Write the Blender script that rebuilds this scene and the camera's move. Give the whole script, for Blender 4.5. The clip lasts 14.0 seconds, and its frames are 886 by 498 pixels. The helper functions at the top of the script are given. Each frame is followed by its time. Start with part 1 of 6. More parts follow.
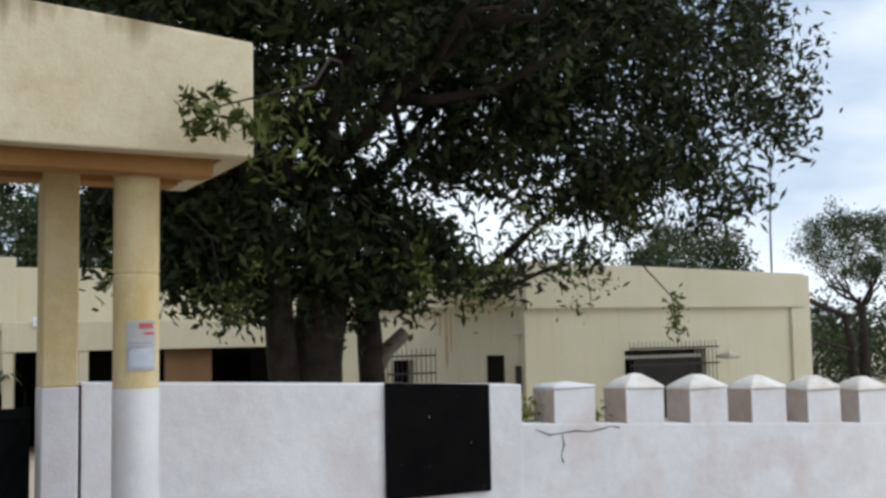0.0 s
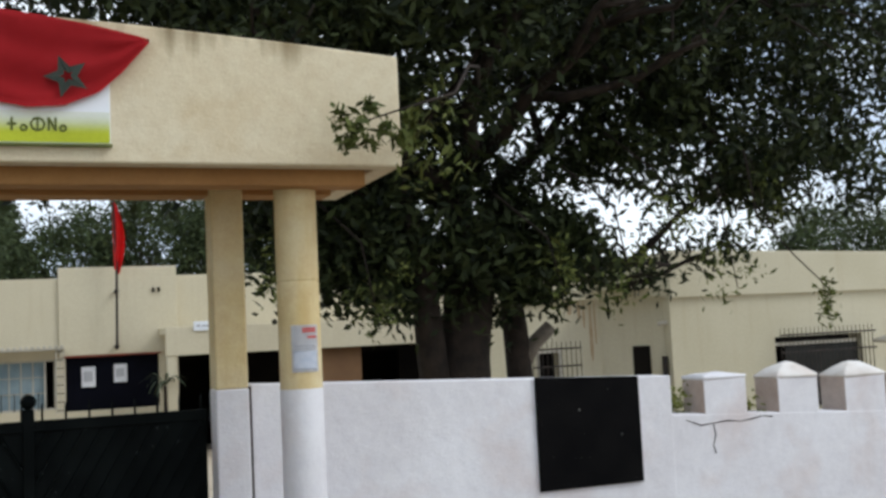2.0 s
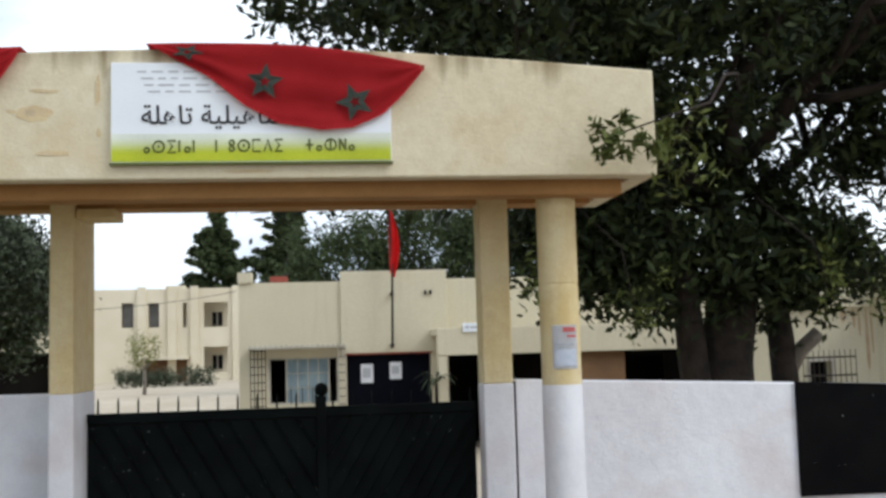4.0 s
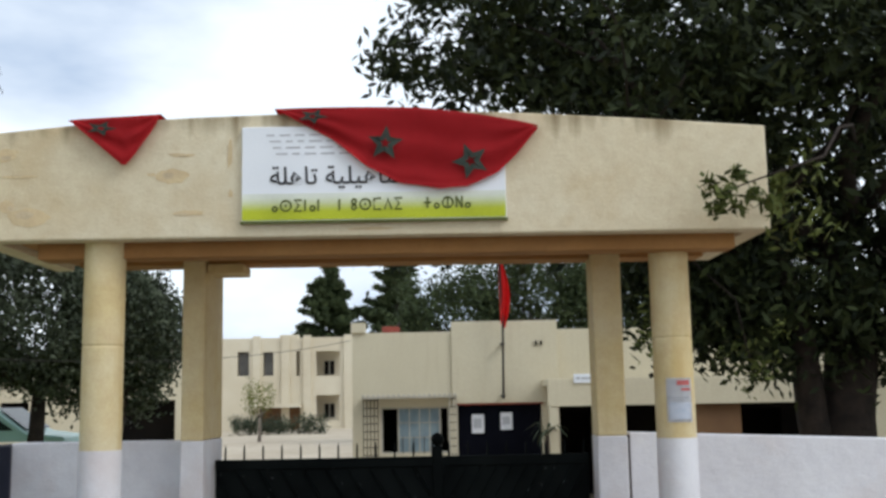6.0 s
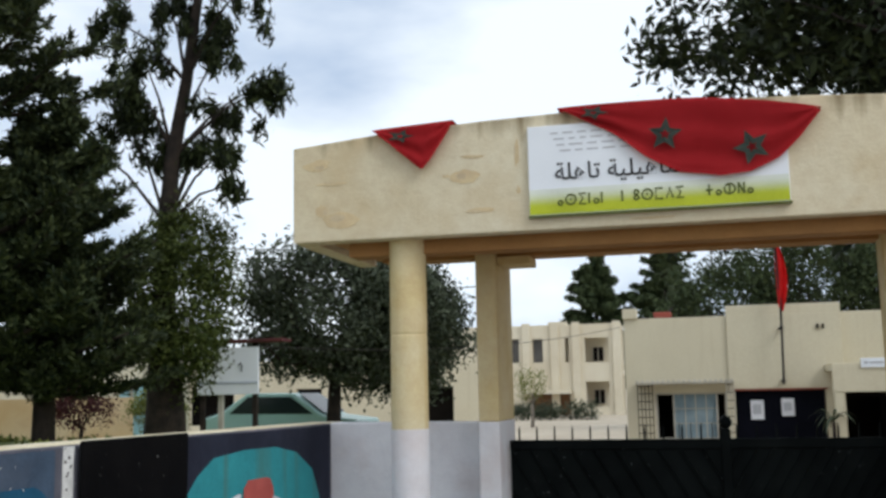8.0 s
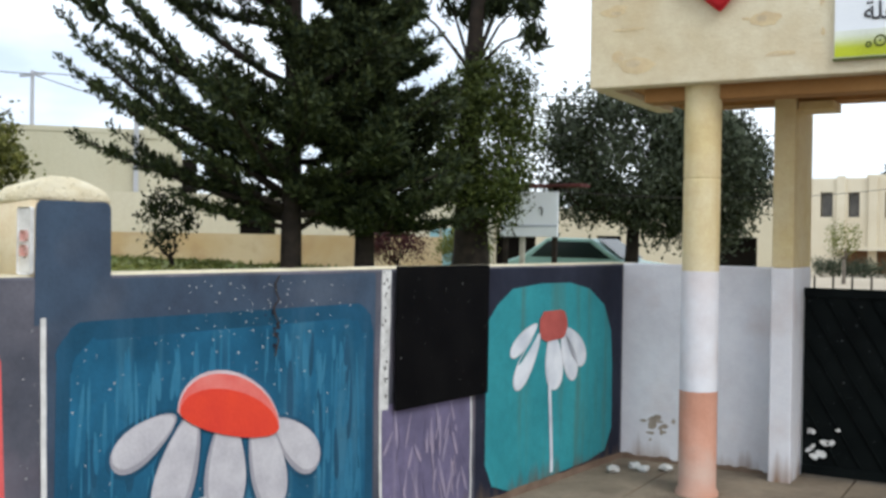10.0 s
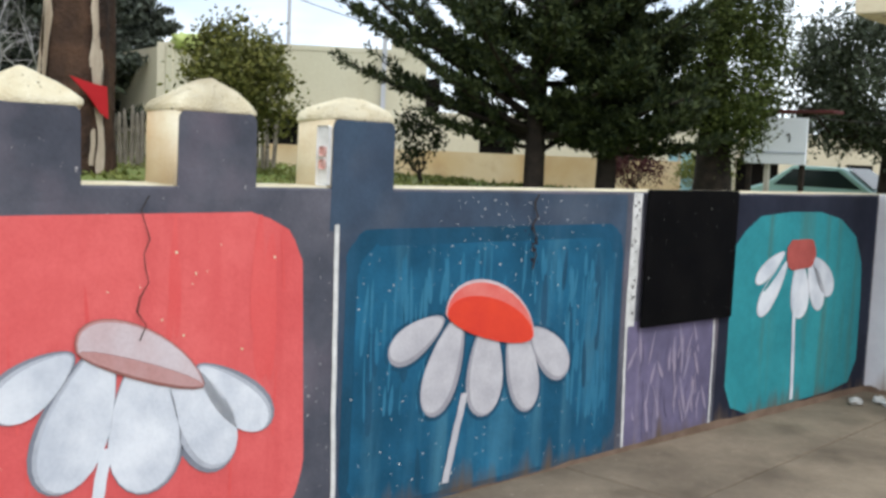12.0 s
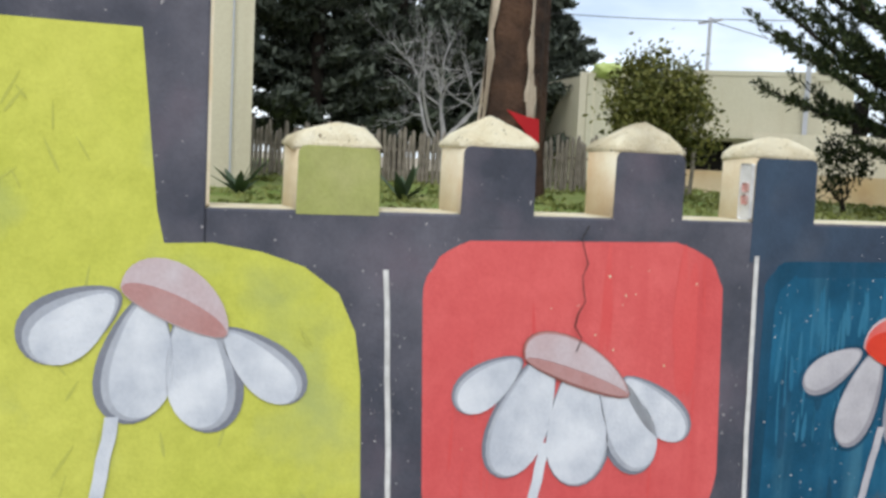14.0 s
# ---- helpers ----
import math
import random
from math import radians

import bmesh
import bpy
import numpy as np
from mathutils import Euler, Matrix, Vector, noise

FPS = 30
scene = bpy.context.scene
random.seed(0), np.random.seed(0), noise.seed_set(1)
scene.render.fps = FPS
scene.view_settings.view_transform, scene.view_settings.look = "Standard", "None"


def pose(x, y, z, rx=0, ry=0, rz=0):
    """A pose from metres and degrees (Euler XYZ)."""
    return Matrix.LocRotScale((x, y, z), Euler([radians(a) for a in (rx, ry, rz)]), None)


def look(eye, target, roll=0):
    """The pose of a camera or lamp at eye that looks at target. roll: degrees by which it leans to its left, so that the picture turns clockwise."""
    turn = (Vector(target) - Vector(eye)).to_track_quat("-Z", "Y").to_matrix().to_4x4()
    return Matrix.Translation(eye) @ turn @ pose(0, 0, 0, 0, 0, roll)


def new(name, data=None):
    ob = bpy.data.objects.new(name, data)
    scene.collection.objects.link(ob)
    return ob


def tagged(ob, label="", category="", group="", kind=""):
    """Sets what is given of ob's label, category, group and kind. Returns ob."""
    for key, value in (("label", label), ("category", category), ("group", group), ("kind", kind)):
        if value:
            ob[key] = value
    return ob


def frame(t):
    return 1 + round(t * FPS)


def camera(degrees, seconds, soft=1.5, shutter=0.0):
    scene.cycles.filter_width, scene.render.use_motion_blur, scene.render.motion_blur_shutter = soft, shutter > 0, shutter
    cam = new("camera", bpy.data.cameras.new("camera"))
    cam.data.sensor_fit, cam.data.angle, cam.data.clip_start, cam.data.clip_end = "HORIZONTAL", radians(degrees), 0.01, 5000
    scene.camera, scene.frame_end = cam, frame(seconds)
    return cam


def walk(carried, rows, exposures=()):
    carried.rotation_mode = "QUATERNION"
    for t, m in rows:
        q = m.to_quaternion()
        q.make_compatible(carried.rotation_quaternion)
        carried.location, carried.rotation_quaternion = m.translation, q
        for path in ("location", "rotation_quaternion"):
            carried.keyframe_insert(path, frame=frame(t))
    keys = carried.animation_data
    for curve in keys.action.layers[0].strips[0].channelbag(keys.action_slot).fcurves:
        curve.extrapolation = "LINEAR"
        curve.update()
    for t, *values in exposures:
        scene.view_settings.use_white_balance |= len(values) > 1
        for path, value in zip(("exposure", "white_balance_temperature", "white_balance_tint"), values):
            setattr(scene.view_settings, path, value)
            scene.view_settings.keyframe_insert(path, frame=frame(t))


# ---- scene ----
cam = camera(45.8, 14.0, soft=3.0)
# seconds, x, y, z, pitch, roll, yaw
PATH = [
    (0, 0.134, -6.222, 1.875, 4.62, -1.06, -28.58),
    (0.5, 0.097, -6.239, 1.883, 4.91, -1.24, -27.50),
    (1, 0.089, -6.262, 1.880, 4.86, -1.57, -26.95),
    (1.5, 0.046, -6.281, 1.901, 4.38, -2.25, -24.68),
    (2, 0.007, -6.392, 1.901, 4.49, -2.78, -20.99),
    (2.5, -0.025, -6.472, 1.900, 4.35, -2.86, -17.29),
    (3, -0.036, -6.598, 1.893, 4.68, -2.73, -13.02),
    (3.5, -0.043, -6.706, 1.873, 5.04, -2.09, -9.42),
    (4, -0.058, -6.810, 1.865, 5.30, -1.63, -6.54),
    (4.2, -0.065, -6.871, 1.845, 5.79, -1.61, -5.39),
    (6.3, -0.125, -7.000, 1.877, 8.16, -0.91, 0.06),
    (6.5, -0.138, -7.001, 1.867, 7.89, -0.79, 0.72),
    (7, -0.162, -7.087, 1.864, 7.16, -0.87, 4.52),
    (7.5, -0.208, -7.267, 1.853, 7.75, -1.05, 10.30),
    (8, -0.214, -7.354, 1.854, 7.70, -1.13, 13.80),
    (8.2, -0.247, -7.338, 1.844, 6.82, -1.04, 15.65),
    (10.3, -0.036, -7.647, 1.784, -1.60, 1.26, 31.48),
    (10.5, -0.045, -7.655, 1.779, -2.23, 1.44, 32.20),
    (11, 0.020, -7.765, 1.780, -2.60, 0.86, 35.90),
    (11.5, 0.020, -7.889, 1.796, -4.51, 1.12, 39.61),
    (12, 0.028, -7.976, 1.794, -5.18, 2.49, 42.52),
    (12.5, 0.112, -8.096, 1.805, -5.74, 1.98, 46.65),
    (13, 0.236, -8.198, 1.806, -5.38, 2.66, 53.44),
    (13.5, 0.332, -8.290, 1.822, -5.61, 2.58, 60.30),
    (14, 0.394, -8.349, 1.860, -4.98, 2.67, 64.68),
]
EXPOSURES = [(0, -0.05), (1.5, -0.05), (3, 0.16), (4, 0.13), (6.5, -0.1), (8.2, -0.13), (10.3, 0.27), (12.5, 0.32), (13.5, 0.26), (14, 0.14)]
walk(cam, [(t, pose(x, y, z, 90 + p, 0, yaw) @ pose(0, 0, 0, 0, 0, r)) for t, x, y, z, p, r, yaw in PATH],
     exposures=EXPOSURES)

# ---- light ----
SUN_WAY = Vector((0.66, -0.42, 0.72)).normalized()
SUN_ELEV, SUN_AZ = math.asin(SUN_WAY.z), math.atan2(SUN_WAY.x, SUN_WAY.y)
world = bpy.data.worlds.new("world")
scene.world = world
world.use_nodes = True
wn, wl = world.node_tree.nodes, world.node_tree.links
wn.clear()
sky = wn.new("ShaderNodeTexSky")
sky.sky_type, sky.sun_disc = "NISHITA", False
sky.sun_elevation, sky.sun_rotation = SUN_ELEV, SUN_AZ
coord = wn.new("ShaderNodeTexCoord")
stretch = wn.new("ShaderNodeMapping")
stretch.inputs["Scale"].default_value = (1.0, 1.0, 2.6)
cloud = wn.new("ShaderNodeTexNoise")
cloud.inputs["Scale"].default_value, cloud.inputs["Detail"].default_value = 2.2, 6
ramp = wn.new("ShaderNodeValToRGB")
ramp.color_ramp.elements[0].position, ramp.color_ramp.elements[1].position = 0.33, 0.52
grey = wn.new("ShaderNodeMixRGB")
grey.inputs[1].default_value, grey.inputs[2].default_value = (5.3, 6.6, 8.6, 1), (10.8, 11.7, 12.6, 1)
over = wn.new("ShaderNodeMixRGB")
over.inputs[0].default_value = 0.86
back = wn.new("ShaderNodeBackground")
back.inputs["Strength"].default_value = 0.11
outw = wn.new("ShaderNodeOutputWorld")
wl.new(coord.outputs["Generated"], stretch.inputs[0])
wl.new(stretch.outputs[0], cloud.inputs["Vector"])
wl.new(cloud.outputs["Fac"], ramp.inputs[0])
wl.new(ramp.outputs[0], grey.inputs[0])
wl.new(sky.outputs[0], over.inputs[1])
wl.new(grey.outputs[0], over.inputs[2])
wl.new(over.outputs[0], back.inputs[0])
wl.new(back.outputs[0], outw.inputs[0])
sun_data = bpy.data.lights.new("sun", "SUN")
sun_data.energy, sun_data.angle, sun_data.color = 1.34, radians(28), (0.985, 1.0, 0.985)
sun = new("sun", sun_data)
sun.matrix_world = look(SUN_WAY * 60, (0, 0, 0))


# ---- materials ----
def mat(name, a, b=None, scale=3.0, rough=0.85, bump=0.15, metal=0.0, stain=None, stain_amount=0.5, streak=False, fine=60.0,
        spot=None, spot_level=0.68, spec=0.2, relief=0.0, runs=None):
    """Two-scale procedural surface: colours a and b by a broad noise, a fine grain, optional stains or downward streaks and chips."""
    m = bpy.data.materials.new(name)
    m.use_nodes = True
    n, l = m.node_tree.nodes, m.node_tree.links
    p = n["Principled BSDF"]
    p.inputs["Roughness"].default_value, p.inputs["Metallic"].default_value = rough, metal
    p.inputs["Specular IOR Level"].default_value = spec
    b = b or tuple(c * 0.8 for c in a)
    co = n.new("ShaderNodeNewGeometry")
    mp = n.new("ShaderNodeMapping")
    l.new(co.outputs["Position"], mp.inputs[0])
    broad = n.new("ShaderNodeTexNoise")
    broad.inputs["Scale"].default_value, broad.inputs["Detail"].default_value = scale, 8
    l.new(mp.outputs[0], broad.inputs["Vector"])
    r0 = n.new("ShaderNodeValToRGB")
    r0.color_ramp.elements[0].position, r0.color_ramp.elements[1].position = 0.35, 0.65
    r0.color_ramp.elements[0].color, r0.color_ramp.elements[1].color = (*b, 1), (*a, 1)
    l.new(broad.outputs["Fac"], r0.inputs[0])
    col = r0.outputs[0]
    grain = n.new("ShaderNodeTexNoise")
    grain.inputs["Scale"].default_value, grain.inputs["Detail"].default_value = fine, 4
    l.new(co.outputs["Position"], grain.inputs["Vector"])
    g1 = n.new("ShaderNodeMixRGB")
    g1.blend_type = "OVERLAY"
    g1.inputs[0].default_value = 0.13
    l.new(col, g1.inputs[1])
    l.new(grain.outputs["Fac"], g1.inputs[2])
    col = g1.outputs[0]
    if relief:
        wash = n.new("ShaderNodeTexNoise")
        wash.inputs["Scale"].default_value, wash.inputs["Detail"].default_value, wash.inputs["Roughness"].default_value = 11, 7, 0.65
        l.new(mp.outputs[0], wash.inputs["Vector"])
        g2 = n.new("ShaderNodeMixRGB")
        g2.blend_type = "OVERLAY"
        g2.inputs[0].default_value = 0.26
        l.new(col, g2.inputs[1])
        l.new(wash.outputs["Fac"], g2.inputs[2])
        col = g2.outputs[0]
    if stain:
        mp2 = n.new("ShaderNodeMapping")
        mp2.inputs["Scale"].default_value = (5, 5, 0.45) if streak else (1.6, 1.6, 1.6)
        l.new(co.outputs["Position"], mp2.inputs[0])
        st = n.new("ShaderNodeTexNoise")
        st.inputs["Scale"].default_value, st.inputs["Detail"].default_value = 1.3, 7
        l.new(mp2.outputs[0], st.inputs["Vector"])
        r1 = n.new("ShaderNodeValToRGB")
        r1.color_ramp.elements[0].position, r1.color_ramp.elements[1].position = 0.52, 0.74
        l.new(st.outputs["Fac"], r1.inputs[0])
        mu = n.new("ShaderNodeMath")
        mu.operation = "MULTIPLY"
        mu.inputs[1].default_value = stain_amount
        l.new(r1.outputs[0], mu.inputs[0])
        mx = n.new("ShaderNodeMixRGB")
        mx.inputs[2].default_value = (*stain, 1)
        l.new(mu.outputs[0], mx.inputs[0])
        l.new(col, mx.inputs[1])
        col = mx.outputs[0]
    if spot:
        sp = n.new("ShaderNodeTexNoise")
        sp.inputs["Scale"].default_value, sp.inputs["Detail"].default_value = 34, 3
        l.new(co.outputs["Position"], sp.inputs["Vector"])
        r2 = n.new("ShaderNodeValToRGB")
        r2.color_ramp.elements[0].position, r2.color_ramp.elements[1].position = spot_level, spot_level + 0.03
        l.new(sp.outputs["Fac"], r2.inputs[0])
        mx = n.new("ShaderNodeMixRGB")
        mx.inputs[2].default_value = (*spot, 1)
        l.new(r2.outputs[0], mx.inputs[0])
        l.new(col, mx.inputs[1])
        col = mx.outputs[0]
    if runs:
        z_top, length, tint = runs
        mp3 = n.new("ShaderNodeMapping")
        mp3.inputs["Scale"].default_value = (7, 7, 0.5)
        l.new(co.outputs["Position"], mp3.inputs[0])
        rn = n.new("ShaderNodeTexNoise")
        rn.inputs["Scale"].default_value, rn.inputs["Detail"].default_value = 1.0, 8
        l.new(mp3.outputs[0], rn.inputs["Vector"])
        sep = n.new("ShaderNodeSeparateXYZ")
        l.new(co.outputs["Position"], sep.inputs[0])
        mr = n.new("ShaderNodeMapRange")
        mr.inputs["From Min"].default_value, mr.inputs["From Max"].default_value = z_top - length, z_top
        mr.inputs["To Min"].default_value, mr.inputs["To Max"].default_value = -0.35, 0.25
        l.new(sep.outputs["Z"], mr.inputs["Value"])
        ad = n.new("ShaderNodeMath")
        l.new(rn.outputs["Fac"], ad.inputs[0])
        l.new(mr.outputs[0], ad.inputs[1])
        r3 = n.new("ShaderNodeValToRGB")
        r3.color_ramp.elements[0].position, r3.color_ramp.elements[1].position = 0.56, 0.86
        l.new(ad.outputs[0], r3.inputs[0])
        mx = n.new("ShaderNodeMixRGB")
        mx.inputs[2].default_value = (*tint, 1)
        l.new(r3.outputs[0], mx.inputs[0])
        l.new(col, mx.inputs[1])
        col = mx.outputs[0]
    l.new(col, p.inputs["Base Color"])
    bp = n.new("ShaderNodeBump")
    bp.inputs["Strength"].default_value, bp.inputs["Distance"].default_value = bump, 0.02
    l.new(grain.outputs["Fac"], bp.inputs["Height"])
    if relief:
        un = n.new("ShaderNodeTexNoise")
        un.inputs["Scale"].default_value, un.inputs["Detail"].default_value = 5, 5
        l.new(co.outputs["Position"], un.inputs["Vector"])
        b2 = n.new("ShaderNodeBump")
        b2.inputs["Strength"].default_value, b2.inputs["Distance"].default_value = relief, 0.05
        l.new(un.outputs["Fac"], b2.inputs["Height"])
        l.new(bp.outputs[0], b2.inputs["Normal"])
        bp = b2
    l.new(bp.outputs[0], p.inputs["Normal"])
    return m


def leaf_mat(name, a, b):
    m = bpy.data.materials.new(name)
    m.use_nodes = True
    n, l = m.node_tree.nodes, m.node_tree.links
    p = n["Principled BSDF"]
    p.inputs["Roughness"].default_value = 0.6
    p.inputs["Specular IOR Level"].default_value = 0.12
    ge = n.new("ShaderNodeNewGeometry")
    mx = n.new("ShaderNodeMixRGB")
    mx.inputs[1].default_value, mx.inputs[2].default_value = (*a, 1), (*b, 1)
    l.new(ge.outputs["Random Per Island"], mx.inputs[0])
    no = n.new("ShaderNodeTexNoise")
    no.inputs["Scale"].default_value = 0.9
    l.new(ge.outputs["Position"], no.inputs["Vector"])
    hs = n.new("ShaderNodeMixRGB")
    hs.blend_type = "OVERLAY"
    hs.inputs[0].default_value = 0.5
    l.new(mx.outputs[0], hs.inputs[1])
    l.new(no.outputs["Fac"], hs.inputs[2])
    l.new(hs.outputs[0], p.inputs["Base Color"])
    return m


CREAM = mat("cream_render", (0.66, 0.585, 0.43), (0.61, 0.52, 0.36), 1.1, stain=(0.47, 0.33, 0.16), stain_amount=0.45, runs=(3.70, 0.42, (0.22, 0.165, 0.09)), relief=0.2)
CREAM_COL = mat("cream_column", (0.66, 0.56, 0.36), (0.62, 0.49, 0.26), 2.2, stain=(0.50, 0.33, 0.10), stain_amount=0.45, streak=True, relief=0.2)
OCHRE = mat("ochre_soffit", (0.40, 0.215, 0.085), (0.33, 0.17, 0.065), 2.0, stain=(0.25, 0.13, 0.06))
WHITE = mat("white_limewash", (0.74, 0.735, 0.77), (0.66, 0.645, 0.675), 1.3, stain=(0.55, 0.44, 0.41), stain_amount=0.5, relief=0.2, runs=(0.0, -0.5, (0.27, 0.17, 0.11)))
# Dirt tones for merlon sides, darkened overall to hold side shade too.
WHITE_CREN = mat("dirty_shaded_merlon_side", (0.50, 0.44, 0.41), (0.42, 0.33, 0.28), 2.5, stain=(0.36, 0.25, 0.19), stain_amount=0.6, relief=0.2)
WHITE_CAP = mat("white_cap_plaster", (0.76, 0.74, 0.72), (0.62, 0.56, 0.52), 4.0, stain=(0.40, 0.33, 0.27), stain_amount=0.4, relief=0.2)
SALMON = mat("salmon_paint", (0.62, 0.33, 0.24), (0.52, 0.25, 0.17), 3.0, stain=(0.55, 0.46, 0.40), stain_amount=0.6)
BLACK = mat("black_board_paint", (0.0025, 0.0025, 0.003), (0.005, 0.0048, 0.005), 4.0, rough=0.6, bump=0.1, spot=(0.2, 0.2, 0.19), spot_level=0.72, spec=0.04)
GATE = mat("gate_paint", (0.0022, 0.0034, 0.0036), (0.005, 0.007, 0.007), 5.0, rough=0.55, bump=0.1, spot=(0.07, 0.08, 0.08), spot_level=0.70, spec=0.05)
SLATE = mat("slate_grey_paint", (0.135, 0.13, 0.155), (0.062, 0.066, 0.085), 2.0, stain=(0.17, 0.13, 0.16), stain_amount=0.6, spot=(0.42, 0.40, 0.40), spot_level=0.705, relief=0.2, runs=(0.0, -0.42, (0.12, 0.085, 0.06)))
BLUEBLK = mat("blue_slate_paint", (0.055, 0.085, 0.13), (0.04, 0.055, 0.085), 2.4, stain=(0.12, 0.13, 0.16), relief=0.2)
NAVY = mat("dark_navy_paint", (0.022, 0.026, 0.045), (0.014, 0.016, 0.03), 3.0, spot=(0.2, 0.2, 0.22), spot_level=0.74, relief=0.2, runs=(0.0, -0.42, (0.12, 0.085, 0.06)))
BLUE = mat("petrol_blue_paint", (0.018, 0.13, 0.235), (0.008, 0.066, 0.125), 1.8, stain=(0.09, 0.25, 0.34), stain_amount=0.5, streak=True, spot=(0.38, 0.42, 0.46), spot_level=0.70, relief=0.2, runs=(0.0, -0.42, (0.12, 0.085, 0.06)))
BLUE_D = mat("deep_petrol_paint", (0.013, 0.078, 0.145), (0.010, 0.058, 0.105), 2.2, stain=(0.05, 0.12, 0.19), stain_amount=0.4, streak=True, relief=0.2, runs=(0.0, -0.42, (0.12, 0.085, 0.06)))
BLUE_L = mat("pale_petrol_paint", (0.038, 0.175, 0.28), (0.022, 0.14, 0.245), 5.0)
TEAL = mat("teal_paint", (0.035, 0.285, 0.32), (0.025, 0.225, 0.26), 1.8, stain=(0.07, 0.17, 0.15), stain_amount=0.8, streak=True, relief=0.2, runs=(0.0, -0.42, (0.12, 0.085, 0.06)))
RED = mat("coral_paint", (0.72, 0.135, 0.13), (0.66, 0.105, 0.105), 1.4, stain=(0.60, 0.075, 0.075), stain_amount=0.5, streak=True, relief=0.2)
RED_D = mat("deep_coral_paint", (0.68, 0.088, 0.085), (0.71, 0.115, 0.11), 3.0)
YELLOW = mat("lime_yellow_paint", (0.60, 0.60, 0.115), (0.53, 0.55, 0.09), 1.5, stain=(0.36, 0.42, 0.17), stain_amount=0.75, relief=0.2)
GREENY = mat("stained_yellow_paint", (0.50, 0.51, 0.10), (0.46, 0.48, 0.11), 3.0)
GREENM = mat("olive_green_paint", (0.33, 0.36, 0.10), (0.40, 0.40, 0.16), 3.0, stain=(0.2, 0.25, 0.1), relief=0.2)
PURPLE = mat("scuffed_violet_paint", (0.17, 0.145, 0.24), (0.12, 0.105, 0.175), 3.5, stain=(0.42, 0.36, 0.40), stain_amount=0.7, streak=True, relief=0.2, runs=(0.0, -0.42, (0.12, 0.085, 0.06)))
PURPLE2 = mat("pale_scuff_paint", (0.34, 0.28, 0.36), (0.24, 0.21, 0.30), 9.0)
PETALM = mat("pale_grey_petal_paint", (0.46, 0.48, 0.53), (0.38, 0.40, 0.45), 6.0)
PETAL = mat("white_petal_paint", (0.73, 0.75, 0.79), (0.52, 0.55, 0.61), 5.0)
PETALG = mat("grey_petal_paint", (0.56, 0.54, 0.56), (0.44, 0.42, 0.45), 6.0)
PETALG2 = mat("dull_grey_petal_paint", (0.36, 0.34, 0.37), (0.30, 0.29, 0.32), 6.0)
PETALSH = mat("grey_shade_paint", (0.25, 0.26, 0.30), (0.20, 0.21, 0.25), 5.0)
FRED = mat("flower_red_paint", (0.75, 0.065, 0.03), (0.66, 0.05, 0.03), 5.0)
FBROWN = mat("dusty_rose_paint", (0.46, 0.235, 0.22), (0.50, 0.30, 0.29), 6.0)
FRUST = mat("brown_edge_paint", (0.25, 0.10, 0.085), (0.32, 0.14, 0.12), 7.0)
FREDP = mat("pale_red_paint", (0.74, 0.20, 0.17), (0.70, 0.13, 0.11), 6.0)
FDULL = mat("dull_red_paint", (0.45, 0.10, 0.085), (0.36, 0.075, 0.065), 6.0)
FGREY = mat("pale_rose_paint", (0.55, 0.42, 0.43), (0.60, 0.52, 0.54), 6.0)
TARP = mat("lime_tarpaulin", (0.42, 0.50, 0.14), (0.50, 0.56, 0.22), 4.0, rough=0.5)
GRAFF = mat("red_scrawl_paint", (0.62, 0.30, 0.26), (0.55, 0.36, 0.33), 14.0)
# Dark fill colour standing for the shade inside the annex window.
WINDARK = mat("dark_window_fill", (0.03, 0.03, 0.028), (0.02, 0.02, 0.019), 3.0)
LINE = mat("white_line_paint", (0.75, 0.74, 0.72), (0.55, 0.54, 0.52), 12.0)
CAP = mat("cream_cap_plaster", (0.74, 0.67, 0.50), (0.64, 0.55, 0.37), 7.0, bump=0.7, stain=(0.30, 0.24, 0.15), stain_amount=0.75, relief=0.45, spot=(0.25, 0.20, 0.13), spot_level=0.66)
ORANGE = mat("cream_side_plaster", (0.76, 0.68, 0.51), (0.70, 0.57, 0.38), 3.0, stain=(0.58, 0.33, 0.14), stain_amount=0.55, relief=0.2)
CRACK = mat("crack_dark", (0.03, 0.025, 0.02), (0.05, 0.035, 0.03), 8)
RUSTRUN = mat("rust_stain", (0.40, 0.29, 0.18), (0.46, 0.36, 0.25), 5.0)
MOULD = mat("grey_brown_mould", (0.40, 0.34, 0.28), (0.30, 0.25, 0.20), 12.0)
PATCH = mat("yellowed_render_patch", (0.62, 0.49, 0.30), (0.57, 0.45, 0.28), 6.0, relief=0.2)
PATCH2 = mat("scraped_render_patch", (0.50, 0.40, 0.27), (0.60, 0.49, 0.33), 9.0, relief=0.2)
DIRT = mat("dirty_wall_foot", (0.15, 0.10, 0.07), (0.22, 0.15, 0.11), 5.0)
FLAG = mat("red_flag_cloth", (0.50, 0.022, 0.028), (0.42, 0.015, 0.02), 3.0, rough=0.8, fine=200)
FLAGB = mat("bright_red_flag_cloth", (0.72, 0.03, 0.03), (0.6, 0.02, 0.02), 3.0, rough=0.8)
STAR = mat("green_star_cloth", (0.10, 0.12, 0.10), (0.07, 0.085, 0.075), 4.0)
SIGN_W = mat("sign_white", (0.80, 0.83, 0.88), (0.76, 0.79, 0.84), 2.0, rough=0.5, bump=0.02)
INK = mat("dark_ink", (0.03, 0.03, 0.035), (0.04, 0.04, 0.045), 9, rough=0.6, bump=0.0)
INKG = mat("grey_ink", (0.42, 0.43, 0.46), (0.46, 0.46, 0.5), 9, rough=0.6, bump=0.0)
